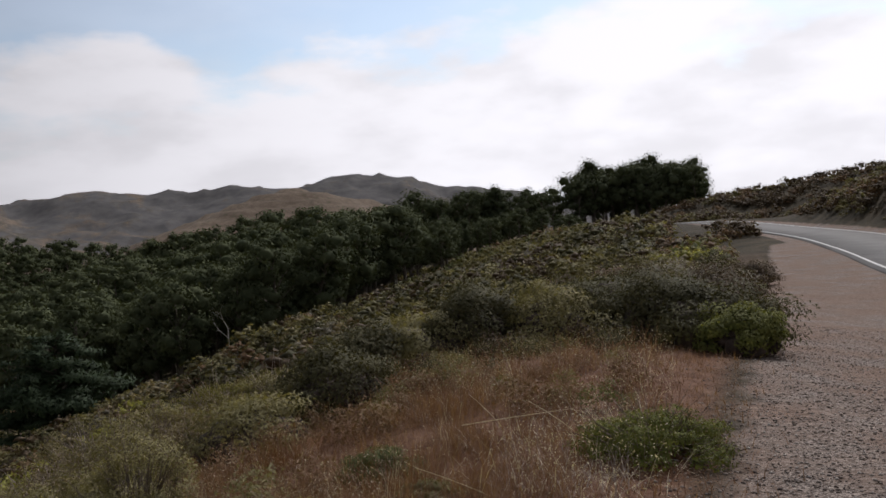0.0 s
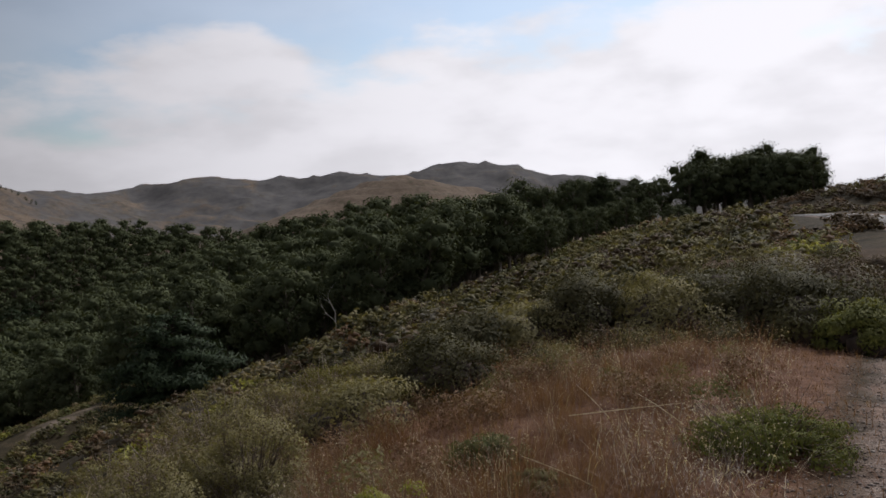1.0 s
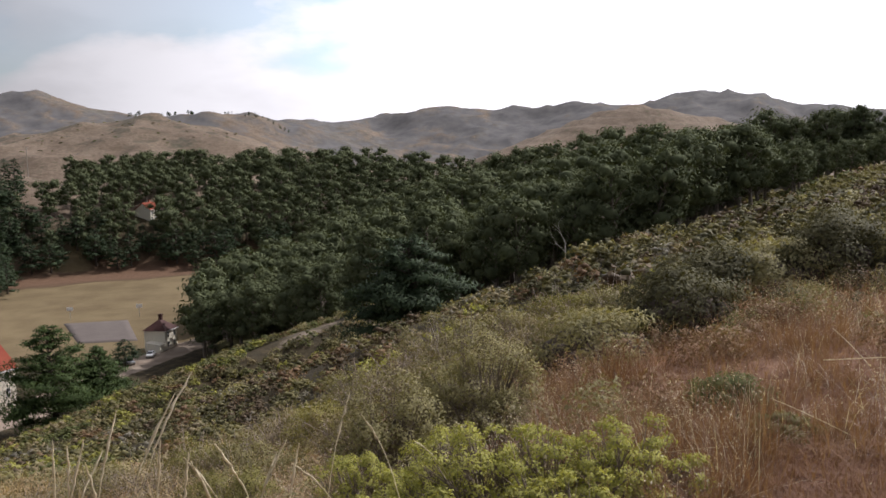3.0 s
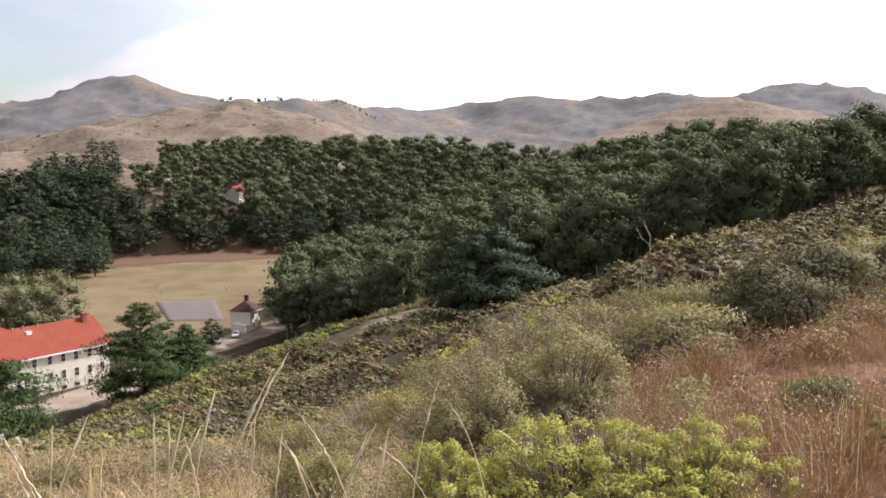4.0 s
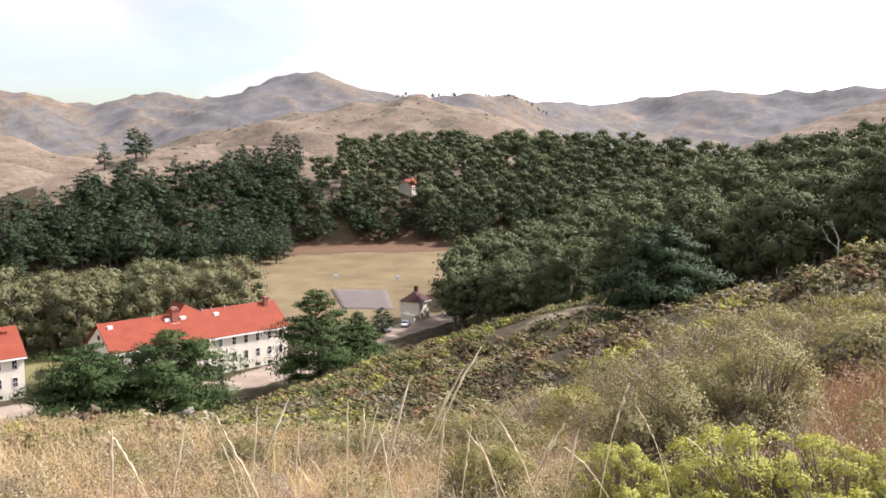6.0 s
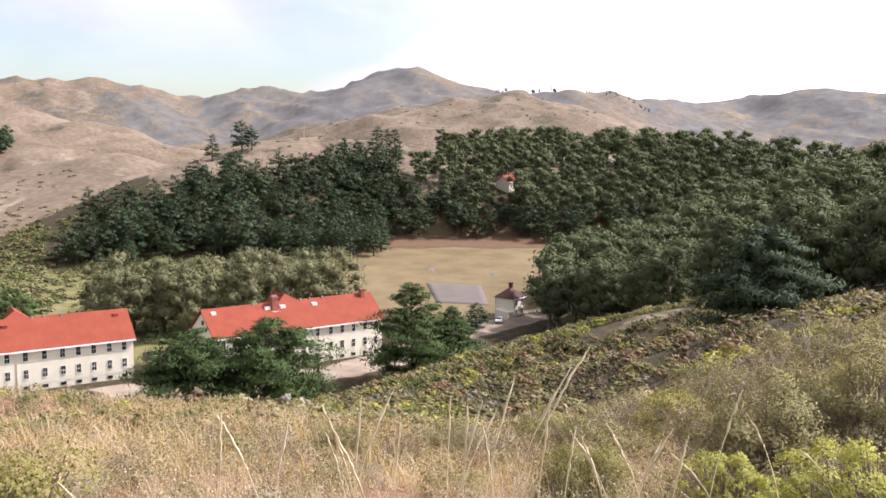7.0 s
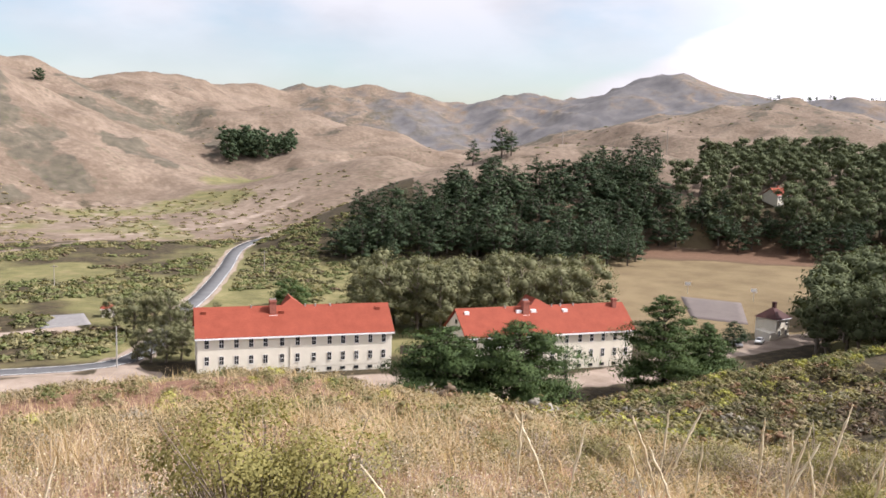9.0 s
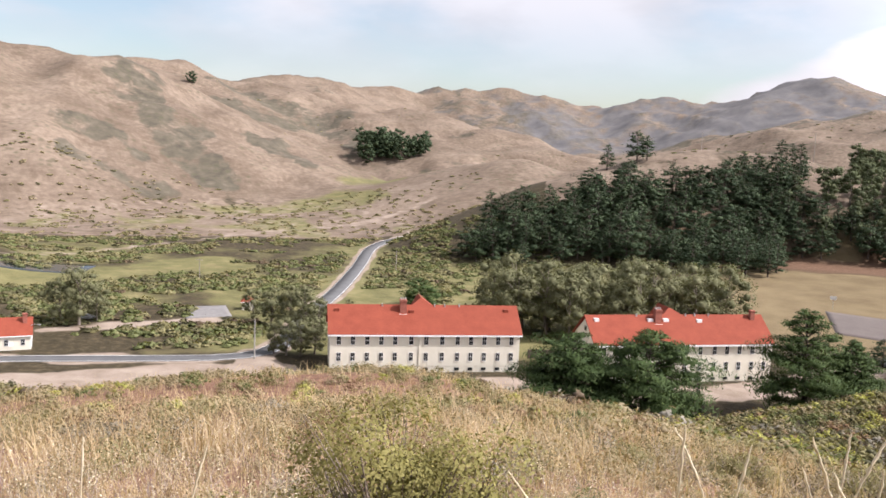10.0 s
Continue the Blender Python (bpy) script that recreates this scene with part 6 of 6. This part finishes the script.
# ---- yard, poles, cars and small things in the valley ----
def slab(name, corners, mat, label, category, thick=0.12, lift=0.05):
    """A thin paved sheet laid on the ground; corners as (bearing, distance)."""
    p = np.array([at(b, d) for b, d in corners])
    n = 10
    u, v = np.meshgrid(np.linspace(0, 1, n), np.linspace(0, 1, n))
    g = (p[0] * (1 - u)[..., None] + p[1] * u[..., None]) * (1 - v)[..., None] + (p[3] * (1 - u)[..., None] + p[2] * u[..., None]) * v[..., None]
    g = g.reshape(-1, 2)
    z = land(g[:, 0], g[:, 1]) + lift
    i, j = np.meshgrid(np.arange(n - 1), np.arange(n - 1), indexing="ij")
    q = np.stack((i * n + j, i * n + j + 1, (i + 1) * n + j + 1, (i + 1) * n + j), -1).reshape(-1, 4)
    v3 = np.concatenate((np.c_[g, z], np.c_[g, z - thick]))
    rim = [k for k in range(n)] + [(k + 1) * n - 1 for k in range(1, n)] + [n * n - 1 - k for k in range(1, n)] + [(n - 1 - k) * n for k in range(1, n - 1)]
    rq = np.array([(a, b, b + n * n, a + n * n) for a, b in zip(rim, rim[1:] + rim[:1])])
    me = raw_mesh(name, v3, np.concatenate((q, rq)))
    bm = bmesh.new()
    bm.from_mesh(me)
    bmesh.ops.recalc_face_normals(bm, faces=bm.faces)
    bm.to_mesh(me)
    bm.free()
    me.materials.append(mat)
    return tagged(new(name, me), label, category, kind="structure")


slab("pavement", [(40.8, 263), (44.2, 266), (44.9, 296), (41.3, 293)], COURT, "faded pinkish paved sports court", "court", 0.1, 0.03)
slab("pavement", [(81.6, 243), (84.4, 241), (84.6, 258), (82.0, 259)], ASPHALT, "grey asphalt parking strip", "parking lot")
slab("water", [(97, 316), (90.5, 318), (89.5, 338), (97, 342)], POND, "dark still pond with reed patches", "pond", 0.1, 0.06)


def post(name, bearing, dist, tall, radius, mat, label, category, arm=0.0, cross=False):
    e = tagged(new(name), label, category)
    v, q = tube([(0, 0, -0.5), (0, 0, tall * 0.5), (0, 0, tall)], [radius, radius * 0.85, radius * 0.65], 8)
    raw_part("pole", raw_mesh("pole", v, q), mat, e)
    if arm:
        raw_part("arm", raw_mesh("arm", *tube([(0, 0, tall - 0.1), (arm * 0.5, 0, tall + 0.15), (arm, 0, tall + 0.1)], [0.05, 0.045, 0.04], 6)), mat, e)
        part("lamp_head", boxes(((arm - 0.1, -0.16, tall), (arm + 0.6, 0.16, tall + 0.16))), CONCRETE, e)
    if cross:
        part("crossarm", boxes(((-1.1, -0.07, tall - 0.7), (1.1, 0.07, tall - 0.55))), mat, e)
    e.matrix_basis = stand(*at(bearing, dist), 1.2, 1.0)
    return e


post("light_pole", 80.2, 196, 8.8, 0.17, CONCRETE, "tall pale grey pole beside the valley road", "pole")
post("utility_pole", 83.6, 300, 8.0, 0.14, POLE_WOOD, "weathered utility pole in the brush", "pole", 0, True)
post("utility_pole", 71.3, 330, 8.0, 0.14, POLE_WOOD, "weathered utility pole by the road bend", "pole", 0, True)
post("utility_pole", 43.3, 214, 7.5, 0.13, POLE_WOOD, "weathered pole beside the lane", "pole")
post("utility_pole", 52.6, 483, 9.0, 0.16, POLE_WOOD, "utility pole on the low hill", "pole", 0, True)
post("utility_pole", 46.2, 483, 14.0, 0.18, POLE_WOOD, "tall utility pole above the trees", "pole", 0, True)
post("street_lamp", 93.2, 214, 5.0, 0.09, POLE_METAL, "grey street lamp by the road", "street lamp", 1.4)


def hoop_post(bearing, dist):
    e = tagged(new("basketball_hoop"), "white basketball backboard on a pole by the court", "basketball hoop")
    raw_part("pole", raw_mesh("pole", *tube([(0, 0, -0.3), (0, 0, 2), (0, 0, 3.3)], [0.07, 0.07, 0.06], 7)), POLE_METAL, e)
    part("backboard", boxes(((-0.9, -0.35, 2.9), (0.9, -0.29, 4.0))), TRIM_PAINT, e)
    ring = [(0.23 * math.cos(a), -0.6 + 0.23 * math.sin(a), 3.05) for a in np.linspace(0, 2 * math.pi, 13)]
    raw_part("ring", raw_mesh("ring", *tube(ring, [0.02] * 13, 5)), BRICK_RED, e)
    e.matrix_basis = stand(*at(bearing, dist), radians(40), 1.0)


hoop_post(44.5, 301)
hoop_post(40.6, 297)


def car(bearing, dist, turn, paint, label):
    e = tagged(new("car"), label, "car", "parked cars")
    prof = [(-2.15, 0.45), (-2.2, 0.8), (-1.9, 0.98), (-1.35, 1.02), (-0.75, 1.45), (0.75, 1.48), (1.35, 1.08), (1.95, 0.95), (2.2, 0.75), (2.15, 0.4), (1.75, 0.3), (-1.75, 0.3)]
    bm = bmesh.new()
    rings = []
    for y, k in ((-0.86, 0.0), (-0.80, 1.0), (0.80, 1.0), (0.86, 0.0)):
        rings.append([bm.verts.new((x * (1 if k else 0.985), y * (0.82 if (k and z > 1.2) else 1.0), z if k else 0.62 + (z - 0.62) * (0.55 if z > 1.0 else 0.9))) for x, z in prof])
    n = len(prof)
    for a, b in zip(rings, rings[1:]):
        for i in range(n):
            bm.faces.new((a[i], a[(i + 1) % n], b[(i + 1) % n], b[i]))
    bm.faces.new(rings[0][::-1])
    bm.faces.new(rings[-1])
    bmesh.ops.recalc_face_normals(bm, faces=bm.faces)
    part("body", bm, paint, e)
    for y0, y1 in ((-0.79, -0.68), (0.68, 0.79)):
        s = 1 if y0 > 0 else -1
        bm = bmesh.new()
        lo = [bm.verts.new((x, s * 0.815, z)) for x, z in ((-1.2, 1.04), (1.2, 1.08), (0.7, 1.40), (-0.7, 1.38))]
        hi = [bm.verts.new((v.co.x * 0.98, s * 0.69, v.co.z + 0.01)) for v in lo]
        bm.faces.new(lo)
        bm.faces.new(hi[::-1])
        for i in range(4):
            bm.faces.new((lo[i], hi[i], hi[(i + 1) % 4], lo[(i + 1) % 4]))
        bmesh.ops.recalc_face_normals(bm, faces=bm.faces)
        part("side_window", bm, PANE, e)
    for sx, (xa, za, xb, zb) in ((1, (1.30, 1.11, 0.80, 1.46)), (-1, (-1.32, 1.06, -0.80, 1.43))):
        bm = bmesh.new()
        a = [bm.verts.new(q) for q in ((xa, -0.62, za), (xa, 0.62, za), (xb, 0.58, zb), (xb, -0.58, zb))]
        b = [bm.verts.new((v.co.x + 0.03 * sx, v.co.y, v.co.z + 0.03)) for v in a]
        bm.faces.new(a)
        bm.faces.new(b[::-1])
        for i in range(4):
            bm.faces.new((a[i], b[i], b[(i + 1) % 4], a[(i + 1) % 4]))
        bmesh.ops.recalc_face_normals(bm, faces=bm.faces)
        part("windscreen", bm, PANE, e)
    for wx in (-1.35, 1.35):
        for wy in (-0.78, 0.78):
            bm = bmesh.new()
            bmesh.ops.create_cone(bm, cap_ends=True, segments=16, radius1=0.33, radius2=0.33, depth=0.2, matrix=Matrix.Translation((wx, wy, 0.33)) @ Matrix.Rotation(radians(90), 4, "X"))
            w = part("wheel", bm, RUBBER, e)
            bm = bmesh.new()
            bmesh.ops.create_cone(bm, cap_ends=True, segments=12, radius1=0.2, radius2=0.18, depth=0.03, matrix=Matrix.Translation((wx, wy * 1.14, 0.33)) @ Matrix.Rotation(radians(90), 4, "X"))
            part("rim", bm, POLE_METAL, w)
    e.matrix_basis = stand(*at(bearing, dist), radians(turn), 1.0, 0.0)


car(41.4, 232, 150, CAR_SILVER, "silver car parked beside the lane")
car(42.4, 226, 150, CAR_DARK, "dark car parked beside the lane")
car(40.1, 238, 120, CAR_WHITE, "white car parked by the small house")
car(43.6, 215, 140, CAR_DARK, "dark grey car parked on the lane")
car(90.1, 243, 85, CAR_SILVER, "silver car parked by the tree")

# low brown retaining wall between the two barracks
wall = tagged(new("retaining_wall"), "low brown timber retaining wall beside the barracks", "wall")
for k in range(6):
    part("board", boxes(((k * 3.0, 0, -0.4), (k * 3.0 + 2.94, 0.22, 2.0 - 0.05 * (k % 2)))), DARK_BARK, wall)
    part("post", boxes(((k * 3.0 - 0.1, -0.1, -0.4), (k * 3.0 + 0.1, -0.004, 2.1))), DARK_BARK, wall)
wall.matrix_basis = pose(*at(62.6, 203), land_z(*at(62.6, 203)), 0, 0, 78)

# pale flowering shrubs and reeds of the marsh are in the brush; a few signs stand by the road
sign = tagged(new("road_sign"), "small white sign board beside the road", "sign")
raw_part("pole", raw_mesh("pole", *tube([(0, 0, -0.3), (0, 0, 1), (0, 0, 1.9)], [0.04, 0.04, 0.04], 6)), POLE_METAL, sign)
part("board", boxes(((-0.5, -0.05, 1.2), (0.5, -0.01, 2.0))), TRIM_PAINT, sign)
sign.matrix_basis = stand(*at(94.3, 211), radians(95), 1.0)
